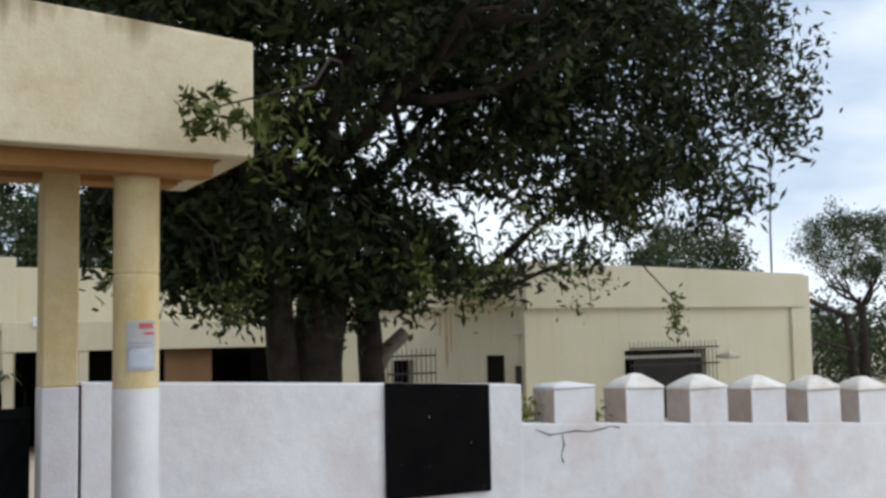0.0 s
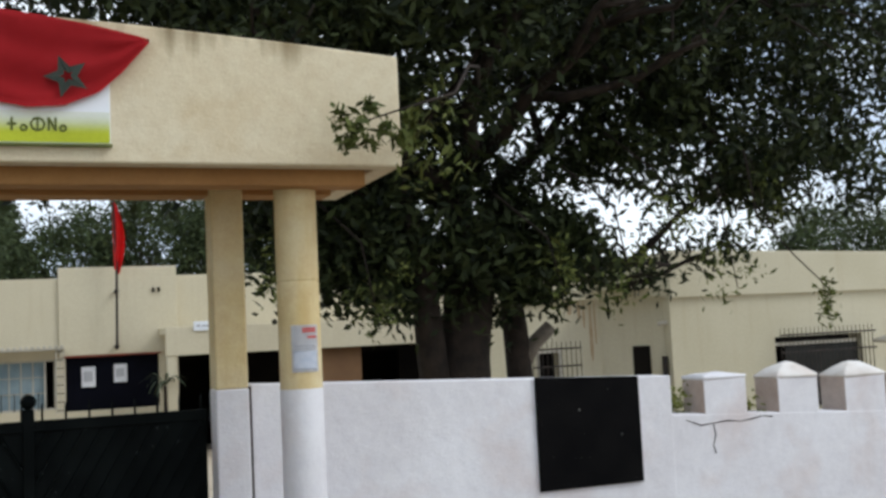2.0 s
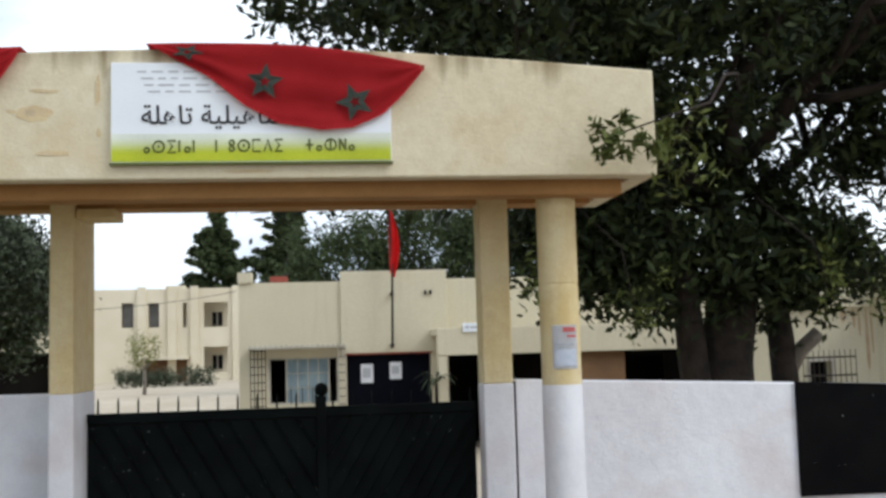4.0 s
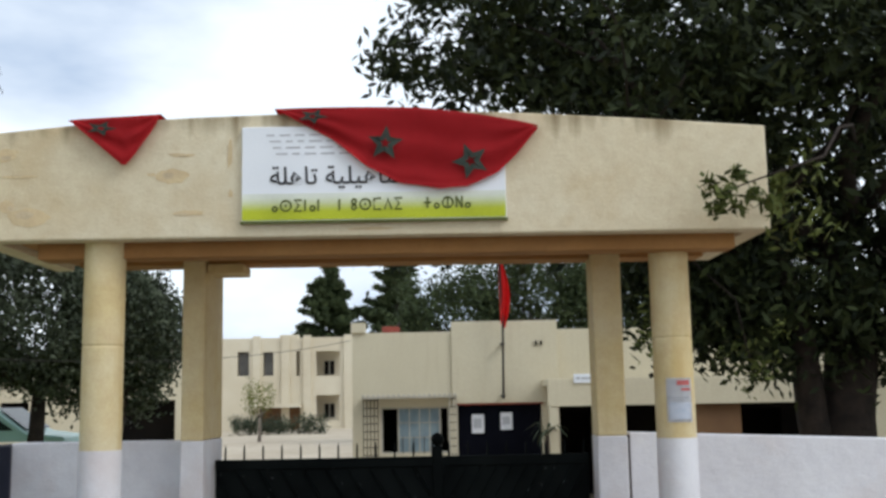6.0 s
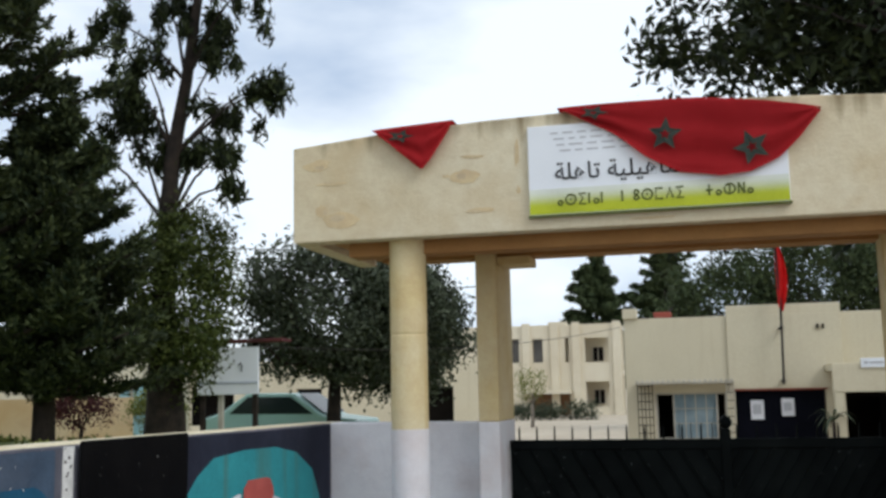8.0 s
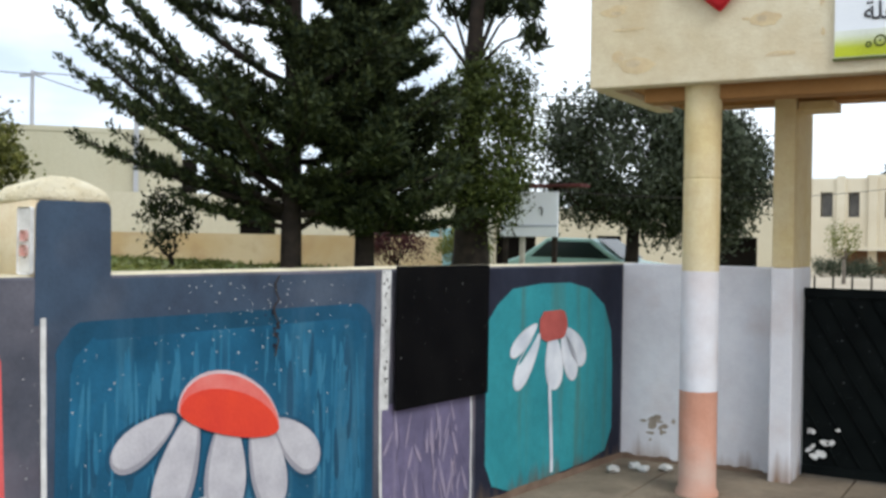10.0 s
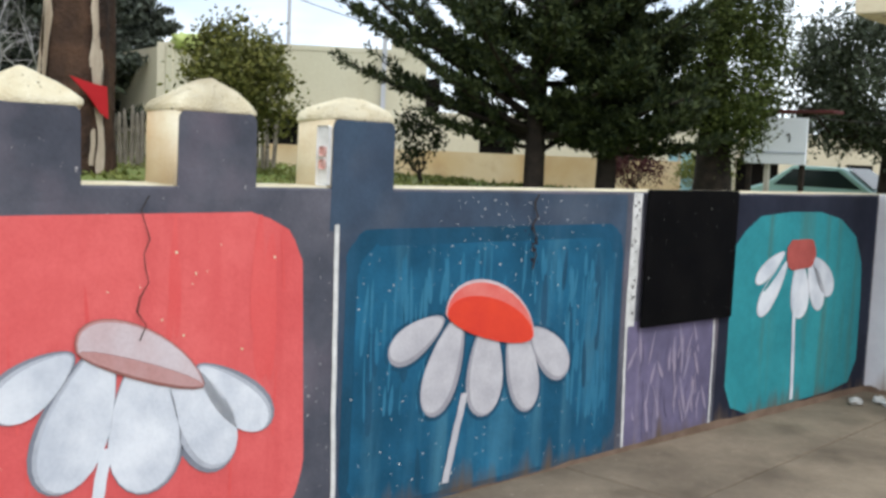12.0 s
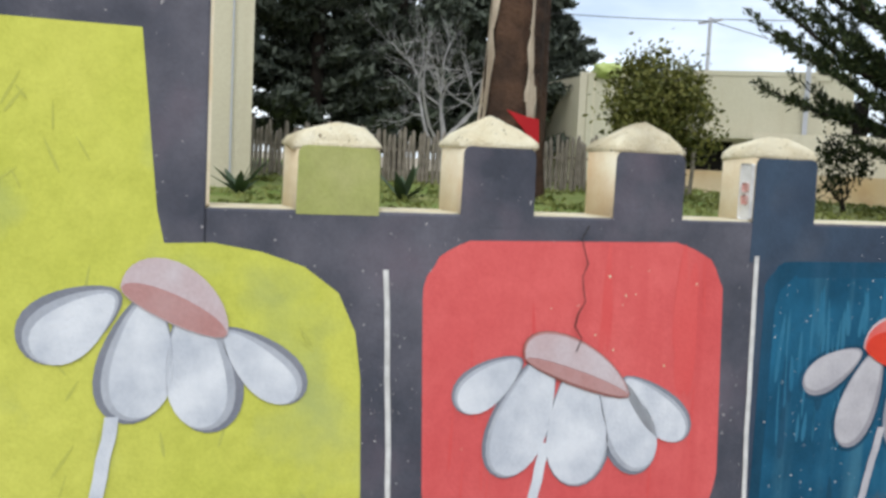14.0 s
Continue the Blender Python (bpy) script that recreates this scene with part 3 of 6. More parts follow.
# cracks in the wall plaster
rc = random.Random(9)


def crack(s, z0, z1, w, layer=14):
    n = 11
    c = [(s + rc.uniform(-0.018, 0.018) * (1 + 0.4 * (k % 3)), z0 + (z1 - z0) * k / (n - 1)) for k in range(n)]
    paint("crack", [(a - w * rc.uniform(0.3, 1), b) for a, b in c] + [(a + w * rc.uniform(0.3, 1), b) for a, b in c[::-1]], CRACK, layer)


ra = random.Random(31)


def flecks(outlines, m, name, layer):
    """Loose flat paint marks in one joined mesh, each a little proud of the last."""
    bm = bmesh.new()
    for k, pts in enumerate(outlines):
        f = bm.faces.new([bm.verts.new(mw(p, q, 0.0018 * layer + 0.0003 * (k % 7))) for p, q in pts])
        f.normal_update()
        if f.normal.dot(N) < 0:
            f.normal_flip()
    return tagged(part(name, bm, m, mural), kind="stuff")


def brush(s0, s1, z0, z1, n, m, length, width, layer, lean=0.04):
    out = []
    for k in range(n):
        a, z = ra.uniform(s0, s1), ra.uniform(z0, z1)
        L, w = ra.uniform(*length), ra.uniform(*width)
        out.append(petal((a, z + L / 2), (a + ra.uniform(-lean, lean), z - L / 2), w))
    return flecks(out, m, "brush_mark", layer)


def chips(s0, s1, z0, z1, n, m, size, layer):
    out = []
    for k in range(n):
        a, z, r = ra.triangular(s0, s1), ra.uniform(z0, z1), ra.uniform(*size)
        out.append([(a + r * math.cos(q) * ra.uniform(0.5, 1.2), z + r * math.sin(q) * ra.uniform(0.5, 1.2)) for q in np.linspace(0, 2 * math.pi, 6, endpoint=False)])
    return flecks(out, m, "paint_chips", layer)


brush(2.33, 3.08, 0.2, 0.72, 34, PURPLE2, (0.08, 0.3), (0.008, 0.035), 2.6, 0.09)
brush(2.33, 3.08, 0.15, 0.7, 18, PURPLE, (0.1, 0.3), (0.02, 0.06), 3.0, 0.09)
brush(3.4, 5.2, 1.05, 1.24, 38, BLUE_L, (0.10, 0.26), (0.012, 0.04), 3.5, 0.02)
brush(3.36, 3.75, 0.35, 1.15, 34, BLUE_L, (0.12, 0.36), (0.012, 0.035), 3.6, 0.02)
brush(4.8, 5.22, 0.5, 1.1, 24, BLUE_L, (0.12, 0.36), (0.01, 0.03), 3.6, 0.02)
brush(3.35, 5.2, 0.15, 1.2, 16, BLUE_D, (0.12, 0.40), (0.015, 0.06), 3.8, 0.02)
brush(5.62, 5.78, 0.95, 1.25, 7, RED_D, (0.35, 0.55), (0.05, 0.10), 1.6, 0.02)
brush(6.14, 6.24, 1.1, 1.3, 4, RED_D, (0.25, 0.4), (0.02, 0.05), 1.6, 0.02)
brush(5.65, 6.95, 0.3, 1.3, 14, RED_D, (0.15, 0.4), (0.006, 0.02), 1.7, 0.02)
chips(3.3, 5.0, 1.28, 1.58, 75, LINE, (0.002, 0.0055), 3.4)
chips(3.3, 5.4, 0.1, 1.3, 60, LINE, (0.002, 0.007), 4.2)
chips(5.3, 5.55, 0.2, 1.3, 24, LINE, (0.0015, 0.005), 2.4)
chips(7.1, 7.4, 0.2, 1.1, 30, LINE, (0.0015, 0.004), 2.4)
chips(5.6, 7.0, 0.2, 1.4, 30, ORANGE, (0.002, 0.008), 2.4)
chips(3.10, 3.19, 0.85, 1.6, 26, CRACK, (0.004, 0.012), 3.2)
brush(7.55, 9.0, 0.2, 1.15, 16, GREENY, (0.05, 0.14), (0.008, 0.02), 1.6, 0.10)
brush(8.42, 9.0, 1.3, 2.1, 10, GREENY, (0.05, 0.14), (0.008, 0.02), 1.6, 0.08)
chips(4.0, 4.12, 1.2, 1.56, 14, NAVY, (0.006, 0.016), 4.4)
foot = [(0.0 + 8.4 * k / 60, 0.03 + 0.045 * (1 - ease(2.0, 4.5, 8.4 * k / 60)) + 0.02 * noise.noise(Vector((k * 0.4, 2, 0))) + wob.uniform(-0.006, 0.006)) for k in range(61)]
paint("wall_foot", [(0.0, -0.02)] + foot + [(8.4, -0.02)], DIRT, 5, "dirty brown wall foot")
crack(4.06, 1.19, 1.6, 0.009)
crack(6.33, 1.0, 1.58, 0.004)

board = part("black_board", mwall(2.10, 3.09, 0.79, 1.635, 0.03, 0.05), BLACK)
tagged(board, "matt black painted board fixed on the mural wall", "board")


def rounded_stack(rings, centre, ax, ay, corner, jitter=0.0):
    """A solid of rounded rectangles (half length, half depth, height) stacked upwards round centre."""
    bm = bmesh.new()
    loops = []
    for hx, hy, z in rings:
        r = min(corner, hx * 0.9, hy * 0.9)
        loop = []
        for sx, sy, a0 in ((1, 1, 0), (-1, 1, 90), (-1, -1, 180), (1, -1, 270)):
            for k in range(4):
                a = radians(a0 + 30 * k)
                loop.append(centre + ax * (sx * (hx - r) + r * math.cos(a)) + ay * (sy * (hy - r) + r * math.sin(a)) + Vector((0, 0, z)))
        loops.append([bm.verts.new(p + Vector([noise.noise(p * 11) * jitter] * 3)) for p in loop])
    for lo, hi in zip(loops, loops[1:]):
        for k in range(16):
            bm.faces.new((lo[k], lo[(k + 1) % 16], hi[(k + 1) % 16], hi[k]))
    bm.faces.new(loops[0][::-1])
    bm.faces.new(loops[-1])
    bmesh.ops.recalc_face_normals(bm, faces=bm.faces)
    return bm


def merlon(s0, s1, front, apex, group, label, h=1.935, low=0.06, sharp=1.0):
    """A plaster merlon with rounded shoulders, a weathered cap and a painted street face."""
    sm, hw = (s0 + s1) / 2, (s1 - s0) / 2
    c = MC + U * sm + N * (-THICK / 2)
    m = tagged(part("merlon", rounded_stack([(hw, THICK / 2 - 0.003, WALL_H - 0.02), (hw * 0.985, THICK / 2 - 0.004, WALL_H + 0.14), (hw * 0.975, THICK / 2 - 0.006, h)], c, U, N, 0.028, 0.006), ORANGE, smooth=True), label, "merlon", group)
    rise = apex - h
    rings = [(hw * 0.97, THICK / 2 - 0.008, h - 0.025), (hw + 0.002, THICK / 2 + 0.003, h - 0.014), (hw + 0.001, THICK / 2 + 0.003, h + 0.004), (hw * 0.88, THICK / 2 * 0.88, h + 0.008 + rise * 0.22 * (2 - sharp)),
             (hw * 0.6, THICK / 2 * 0.6, h + rise * 0.55 * (2 - sharp) ** 0.5), (hw * 0.32, THICK / 2 * 0.32, h + rise * 0.86), (hw * 0.12, THICK / 2 * 0.12, apex)]
    part("cap", rounded_stack(rings, c, U, N, 0.03, 0.024), CAP, m, "weathered cream plaster cap", smooth=True)
    f0, f1, r = s0 + 0.006, s1 - 0.006, 0.035
    outline = [(f0, WALL_H - low), (f1, WALL_H - low)] + [(f1 - 0.004 - r + r * math.cos(a), h - 0.014 - r + r * math.sin(a)) for a in np.linspace(0, math.pi / 2, 5)] + [(f0 + 0.004 + r - r * math.sin(a), h - 0.014 - r + r * math.cos(a)) for a in np.linspace(0, math.pi / 2, 5)]
    part("painted_face", prism([mw(a, z, -0.004) for a, z in outline], N * 0.0052), front, m)
    return m


MURAL_MERLONS = "merlons of the mural wall"
blue_merlon = merlon(5.035, 5.415, BLUEBLK, 2.035, MURAL_MERLONS, "cream plaster merlon with a slate blue street face", 1.945, 0.20, 0.7)
part("paper_strip", mwall(5.4115, 5.4165, WALL_H + 0.005, 1.90, -0.105, -0.012), LINE, blue_merlon, "white paper strip with red marks")
for z in (1.70, 1.76):
    part("red_mark", mwall(5.4155, 5.4185, z, z + 0.045, -0.08, -0.035), GRAFF, blue_merlon)
merlon(5.80, 6.185, SLATE, 2.06, MURAL_MERLONS, "cream plaster merlon with a grey street face", 1.94)
merlon(6.575, 6.94, SLATE, 2.05, MURAL_MERLONS, "cream plaster merlon with a grey street face", 1.93)
merlon(7.30, 7.67, GREENM, 1.985, MURAL_MERLONS, "cream plaster merlon with a faded green street face", 1.90, 0.02, 0.6)

# ---- gate: white walls, piers, columns, beam ----
YW = 0.58


def sheared(x0, x1, y0, y1, z0, za, zb, bevel=0.01):
    """A wall box whose top runs from za to zb."""
    bm = bmesh.new()
    vs = [bm.verts.new(p) for p in ((x0, y0, z0), (x1, y0, z0), (x1, y1, z0), (x0, y1, z0), (x0, y0, za), (x1, y0, zb), (x1, y1, zb), (x0, y1, za))]
    for f in ((0, 3, 2, 1), (4, 5, 6, 7), (0, 1, 5, 4), (1, 2, 6, 5), (2, 3, 7, 6), (3, 0, 4, 7)):
        bm.faces.new([vs[i] for i in f])
    bmesh.ops.bevel(bm, geom=bm.edges[:], offset=bevel, segments=2, affect="EDGES", profile=0.5)
    return bm


wall_l = empty("wall_gate_west", "whitewashed low wall beside the gate with a stained foot", "wall", "structure")
part("wall_body", sheared(-3.11, -1.86, YW, YW + 0.22, -0.2, 1.62, 1.615), WHITE, wall_l)
wall_r = empty("wall_gate_east", "whitewashed low wall with damp stains, chipped plaster and merlons", "wall", "structure")
part("wall_body", sheared(1.275, 4.50, YW, YW + 0.22, -0.4, 1.615, 1.48), WHITE, wall_r)
part("crenel_wall", sheared(4.40, 11.0, YW + 0.0015, YW + 0.30, -0.6, 1.188, 0.83), WHITE, wall_r)
part("crack", sheared(1.226, 1.279, YW - 0.004, YW + 0.2, -0.1, 1.60, 1.60, 0.001), CRACK, wall_r)


def blob(rng_, cx, cz, w, h, n=22):
    """An uneven rounded outline."""
    ph = rng_.uniform(0, 9)
    return [(cx + w * math.cos(a) * (1 + 0.32 * noise.noise(Vector((2 * math.cos(a), 2 * math.sin(a), ph)))), cz + h * math.sin(a) * (1 + 0.32 * noise.noise(Vector((2 * math.cos(a) + 5, 2 * math.sin(a), ph))))) for a in np.linspace(0, 2 * math.pi, n, endpoint=False).tolist()]


rw = random.Random(77)
foot_l = [(-3.10 + 1.23 * k / 40, 0.06 + 0.04 * noise.noise(Vector((k * 0.3, 0, 3))) + rw.uniform(-0.004, 0.004)) for k in range(41)]
part("stained_foot", prism([(x, YW - 0.003, z) for x, z in [(-3.10, -0.15)] + foot_l + [(-1.87, -0.15)]], (0, 0.002, 0)), DIRT, wall_l, "damp brown wall foot")
for k in range(16):
    x, z = -2.86 + rw.gauss(0, 0.08), 0.33 + rw.gauss(0, 0.08)
    part("mould_patch", prism([(p, YW - 0.0025 - 0.0003 * (k % 5), q) for p, q in blob(rw, x, z, rw.uniform(0.012, 0.04), rw.uniform(0.01, 0.03), 12)], (0, 0.002, 0)), MOULD, wall_l)


def slope_r(x):
    return -0.042 * (x - 5.3)


gx = [(4.80, 5.19), (5.50, 5.89), (6.17, 6.59), (6.87, 7.28), (7.55, 7.97), (8.22, 8.62), (8.9, 9.3), (9.6, 10.0), (10.3, 10.7)]
for k, (a, b) in enumerate(gx):
    dz = slope_r((a + b) / 2)
    top = 1.42 + dz
    m = tagged(part("merlon", sheared(a, b, YW + 0.0035, YW + 0.298, 1.04 + dz, top, top, 0.003), WHITE), "whitewashed plaster merlon with dirty sides coloured darker for shade" if k else "broken whitewashed merlon with a flat top", "merlon", "merlons of the white wall")
    # Side plates carry the dirt and a painted-in side shade.
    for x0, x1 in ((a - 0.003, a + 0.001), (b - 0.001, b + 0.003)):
        part("dirty_shaded_side", box(x0, x1, YW + 0.006, YW + 0.294, 1.182 - 0.0543 * ((a + b) / 2 - 4.55), top - 0.004), WHITE_CREN, m)
    c = Vector(((a + b) / 2, YW + 0.15, 0))
    hx = (b - a) / 2
    rise = 0.115 if k else 0.045
    rings = [(hx, 0.15, top - 0.012), (hx + 0.012, 0.158, top - 0.002), (hx + 0.010, 0.156, top + 0.014), (hx * 0.66, 0.10, top + 0.014 + rise * 0.45), (hx * 0.3, 0.05, top + rise * 0.9), (hx * 0.12, 0.02, top + rise)]
    part("cap", rounded_stack(rings, c, Vector((1, 0, 0)), Vector((0, 1, 0)), 0.02, 0.012), WHITE_CAP if k else WHITE, m, smooth=True)
for pts in ([(4.62, 1.13), (4.75, 1.08), (4.86, 1.09), (5.0, 1.10), (5.12, 1.085), (5.25, 1.10), (5.33, 1.115), (5.42, 1.10)], [(4.86, 1.09), (4.88, 1.0), (4.85, 0.92), (4.87, 0.86)]):
    part("crack", tube([(x, YW + 0.001, z) for x, z in pts], [0.003 + 0.003 * (k % 2) for k in range(len(pts))], 5), CRACK, wall_r)
board2 = part("black_board", sheared(3.34, 4.20, YW - 0.025, YW - 0.003, 0.71, 1.535, 1.495, 0.004), BLACK)
tagged(board2, "matt black painted board on the whitewashed wall", "board")

portal = empty("gate_portal", "cream rendered concrete gate portal with round columns and a stained beam", "gate portal")
YB = -0.55
bt = bmesh.new()
top_line = [(-2.965, 3.572), (-2.3, 3.632), (-1.6, 3.665), (-0.9, 3.682), (-0.15, 3.69), (0.5, 3.662), (1.3, 3.61), (2.016, 3.555)]
front = [(-2.965, 2.893), (2.016, 2.888)] + [(x, z) for x, z in top_line[::-1]]
bt = prism([(x, YB, z) for x, z in front], (0, 0.14, 0))
bmesh.ops.bevel(bt, geom=bt.edges[:], offset=0.012, segments=2, affect="EDGES", profile=0.5)
part("fascia", bt, CREAM, portal, "stained cream front fascia")
for x0, x1 in ((-2.965, -2.825), (1.876, 2.016)):
    part("side_fascia", sheared(x0, x1, YB + 0.142, 0.95, 2.888, 3.555, 3.555), CREAM, portal)
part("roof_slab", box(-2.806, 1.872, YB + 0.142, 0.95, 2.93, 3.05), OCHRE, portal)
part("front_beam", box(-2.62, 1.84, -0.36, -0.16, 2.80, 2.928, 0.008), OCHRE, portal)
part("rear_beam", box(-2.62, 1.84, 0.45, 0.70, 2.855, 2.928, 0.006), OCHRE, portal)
part("bracket", box(-1.70, -1.45, 0.40, 0.72, 2.79, 2.853, 0.006), CREAM_COL, portal)
for x, y in ((-2.195, -0.33), (1.4615, -0.10)):
    zb = land(x, -0.3)
    c = part("column", lathe(x, y, [(0.128, 1.55), (0.128, 2.20), (0.128, 2.228), (0.128, 2.237), (0.1245, 2.240), (0.1245, 2.247), (0.128, 2.250), (0.128, 2.259), (0.128, 2.29), (0.128, 2.93)], cap=False), CREAM_COL, portal, "round cream column, whitewashed below", smooth=True)
    part("whitewash_band", lathe(x, y, [(0.130, 0.76), (0.130, 1.60)], cap=False), WHITE, c, smooth=True)
    part("salmon_band", lathe(x, y, [(0.150, zb), (0.150, zb + 0.05), (0.132, 0.08), (0.132, 0.76)], cap=False), SALMON if x < 0 else WHITE, c, "salmon painted column foot" if x < 0 else "", smooth=True)
p1 = part("pier", box(-1.865, -1.71, 0.37, 1.02, 1.62, 2.93, 0.01), CREAM_COL, portal)
part("whitewash_band", box(-1.868, -1.707, 0.367, 1.023, -0.1, 1.62, 0.01), WHITE, p1)
p2 = part("pier", box(1.02, 1.225, 0.37, 0.62, 1.60, 2.93, 0.01), CREAM_COL, portal)
part("whitewash_band", box(1.017, 1.228, 0.367, 0.623, -0.2, 1.60, 0.01), WHITE, p2)

rp = random.Random(15)
for x, z, w, h in ((-2.80, 3.43, 0.10, 0.035), (-2.70, 3.30, 0.12, 0.012), (-2.62, 3.05, 0.14, 0.06), (-2.74, 3.10, 0.05, 0.04), (-1.86, 3.30, 0.03, 0.012), (-1.72, 3.28, 0.09, 0.055), (-1.68, 3.42, 0.08, 0.012), (-1.37, 3.4, 0.014, 0.10), (-1.36, 3.18, 0.014, 0.03), (-1.62, 3.05, 0.10, 0.02), (-0.5, 2.935, 0.16, 0.01)):
    for k in range(3):
        part("render_patch", prism([(p, YB - 0.0022 - 0.0007 * k, q) for p, q in blob(rp, x + rp.gauss(0, w * 0.3), z + rp.gauss(0, h * 0.3), w * (0.9 - 0.25 * k), h * (0.9 - 0.25 * k))], (0, 0.0018, 0)), PATCH if k < 2 else PATCH2, portal)

# poster on the round column
pb = bmesh.new()
rows = []
for z in (1.70, 1.98):
    rows.append([pb.verts.new((1.4615 + 0.1325 * math.sin(a), -0.10 - 0.1325 * math.cos(a), z)) for a in np.linspace(-0.62, 0.68, 10)])
for i in range(9):
    pb.faces.new((rows[0][i], rows[0][i + 1], rows[1][i + 1], rows[1][i]))
bmesh.ops.solidify(pb, geom=pb.faces[:], thickness=0.001)
poster = tagged(part("poster", pb, PAPER), "faded red and blue printed paper poster on the column", "poster")
for z0, z1, a0, a1, m in ((1.935, 1.965, -0.1, 0.55, PAPERR), (1.90, 1.915, 0.1, 0.6, PAPERR), (1.85, 1.86, -0.5, 0.5, INKG), (1.72, 1.825, -0.5, 0.58, PAPERB), (1.835, 1.843, -0.5, 0.2, INKG)):
    q = bmesh.new()
    rr = [[q.verts.new((1.4615 + 0.1345 * math.sin(a), -0.10 - 0.1345 * math.cos(a), z)) for a in np.linspace(a0, a1, 8)] for z in (z0, z1)]
    for i in range(7):
        q.faces.new((rr[0][i], rr[0][i + 1], rr[1][i + 1], rr[1][i]))
    part("print_block", q, m, poster)

# school sign on the fascia
sign = tagged(part("school_sign", box(-1.283, 0.362, YB - 0.035, YB - 0.004, 2.985, 3.585, 0.004), SIGN_W), "white and lime school name board on the gate beam", "sign")
SIGN_BANDS = 9
for k in range(SIGN_BANDS):
    f = ease(0, SIGN_BANDS - 1, k)
    tone = mat("sign_fade", tuple(a + (b - a) * f for a, b in zip((0.50, 0.56, 0.035), (0.78, 0.82, 0.74))), None, 2.0, rough=0.5, bump=0.02)
    part("lime_band", box(-1.28, 0.358, YB - 0.037, YB - 0.0345, 2.99 + (0.055 if k else 0) + 0.014 * max(0, k - 1), 3.045 + 0.014 * k), tone, sign)
part("edge_rail", box(-1.29, 0.369, YB - 0.04, YB - 0.004, 2.972, 2.984), INKO, sign)


def sign_text(name, text, x, z, size, material, parent, y):
    cu = bpy.data.curves.new(name, "FONT")
    cu.body, cu.size, cu.extrude, cu.align_x = text, size, 0.001, "LEFT"
    cu.offset = 0.0012
    tmp = new(name, cu)
    me = bpy.data.meshes.new_from_object(tmp.evaluated_get(bpy.context.evaluated_depsgraph_get()))
    bpy.data.objects.remove(tmp)
    bpy.data.curves.remove(cu)
    me.transform(pose(x, y, z, 90, 0, 0))
    me.materials.clear()
    me.materials.append(material)
    ob = new(name, me)
    ob.parent = parent
    return ob


ARABIC = [0xFE94, 0xFEE0, 0xFEEB, 0xFE8E, 0xFE97, 0x20, 0xFE94, 0xFEF4, 0xFEE0, 0xFEF4, 0xFEEB, 0xFE84, 0xFE98, 0xFEDF, 0xFE8D]
sign_text("arabic_line", "".join(chr(c) for c in ARABIC), -1.11, 3.215, 0.155, INK, sign, YB - 0.039)


def stroke(points, r=0.0065):
    bm = bmesh.new()
    tube([(x, YB - 0.038, z) for x, z in points], [r] * len(points), 5, bm)
    return bm


def ring_pts(cx, cz, r):
    return [(cx + r * math.sin(a), cz + r * math.cos(a)) for a in np.linspace(0, 2 * math.pi, 17)]


def tifinagh(letter, x, z, h):
    """The stroke groups of one letter, and its width."""
    w = h * 0.62
    m = z + h / 2
    if letter == "a":
        return [ring_pts(x + h * 0.2, z + h * 0.22, h * 0.2)], h * 0.4
    if letter == "s":
        return [ring_pts(x + h * 0.46, m, h * 0.46), [(x + h * 0.46, m - 0.008), (x + h * 0.46, m + 0.008)]], h * 0.92
    if letter == "i":
        return [[(x + w, z + h), (x, z + h), (x + w * 0.6, m), (x, z), (x + w, z)]], w
    if letter == "n":
        return [[(x, z), (x, z + h)]], 0.01
    if letter == "u":
        return [ring_pts(x + h * 0.22, z + h * 0.76, h * 0.2), ring_pts(x + h * 0.22, z + h * 0.24, h * 0.2)], h * 0.44
    if letter == "m":
        return [[(x + w, z + h), (x, z + h), (x, z), (x + w, z)]], w
    if letter == "d":
        return [[(x, z), (x + w / 2, z + h), (x + w, z)]], w
    if letter == "t":
        return [[(x + w / 2, z), (x + w / 2, z + h)], [(x, m), (x + w, m)]], w
    if letter == "h":
        return [ring_pts(x + h * 0.46, m, h * 0.46), [(x + h * 0.46, z), (x + h * 0.46, z + h)]], h * 0.92
    return [[(x, z), (x, z + h)], [(x, z + h), (x + w * 0.8, z)], [(x + w * 0.8, z), (x + w * 0.8, z + h)]], w * 0.8


for word, wx in (("asinan", -1.09), ("n", -0.675), ("usmdi", -0.60), ("tahla", -0.15)):
    for ch in word:
        groups, wd = tifinagh(ch, wx, 3.045 + 0.006 * (wx + 1), 0.07)
        for gpts in groups:
            part("sign_letter", stroke(gpts), INKO, sign)
        wx += wd + 0.022
rs = random.Random(3)
bars = []
for k in range(4):
    u = -1.13 + 0.02 * k
    while u < -0.82 + 0.10 * k:
        w = rs.uniform(0.04, 0.09)
        bars.append((u, u + w, 3.525 - 0.04 * k, 3.534 - 0.04 * k))
        u += w + 0.03
font_bars("small_print", sign, bars, INKG, (0, YB - 0.0355, 0), (1, 0, 0), (0, 0, 1), (0, -1, 0))


# flags draped over the beam
def star_outline(cx, cz, r, turn):
    return [(cx + (r if k % 2 == 0 else r * 0.45) * math.sin(turn + k * math.pi / 5), cz + (r if k % 2 == 0 else r * 0.45) * math.cos(turn + k * math.pi / 5)) for k in range(10)]


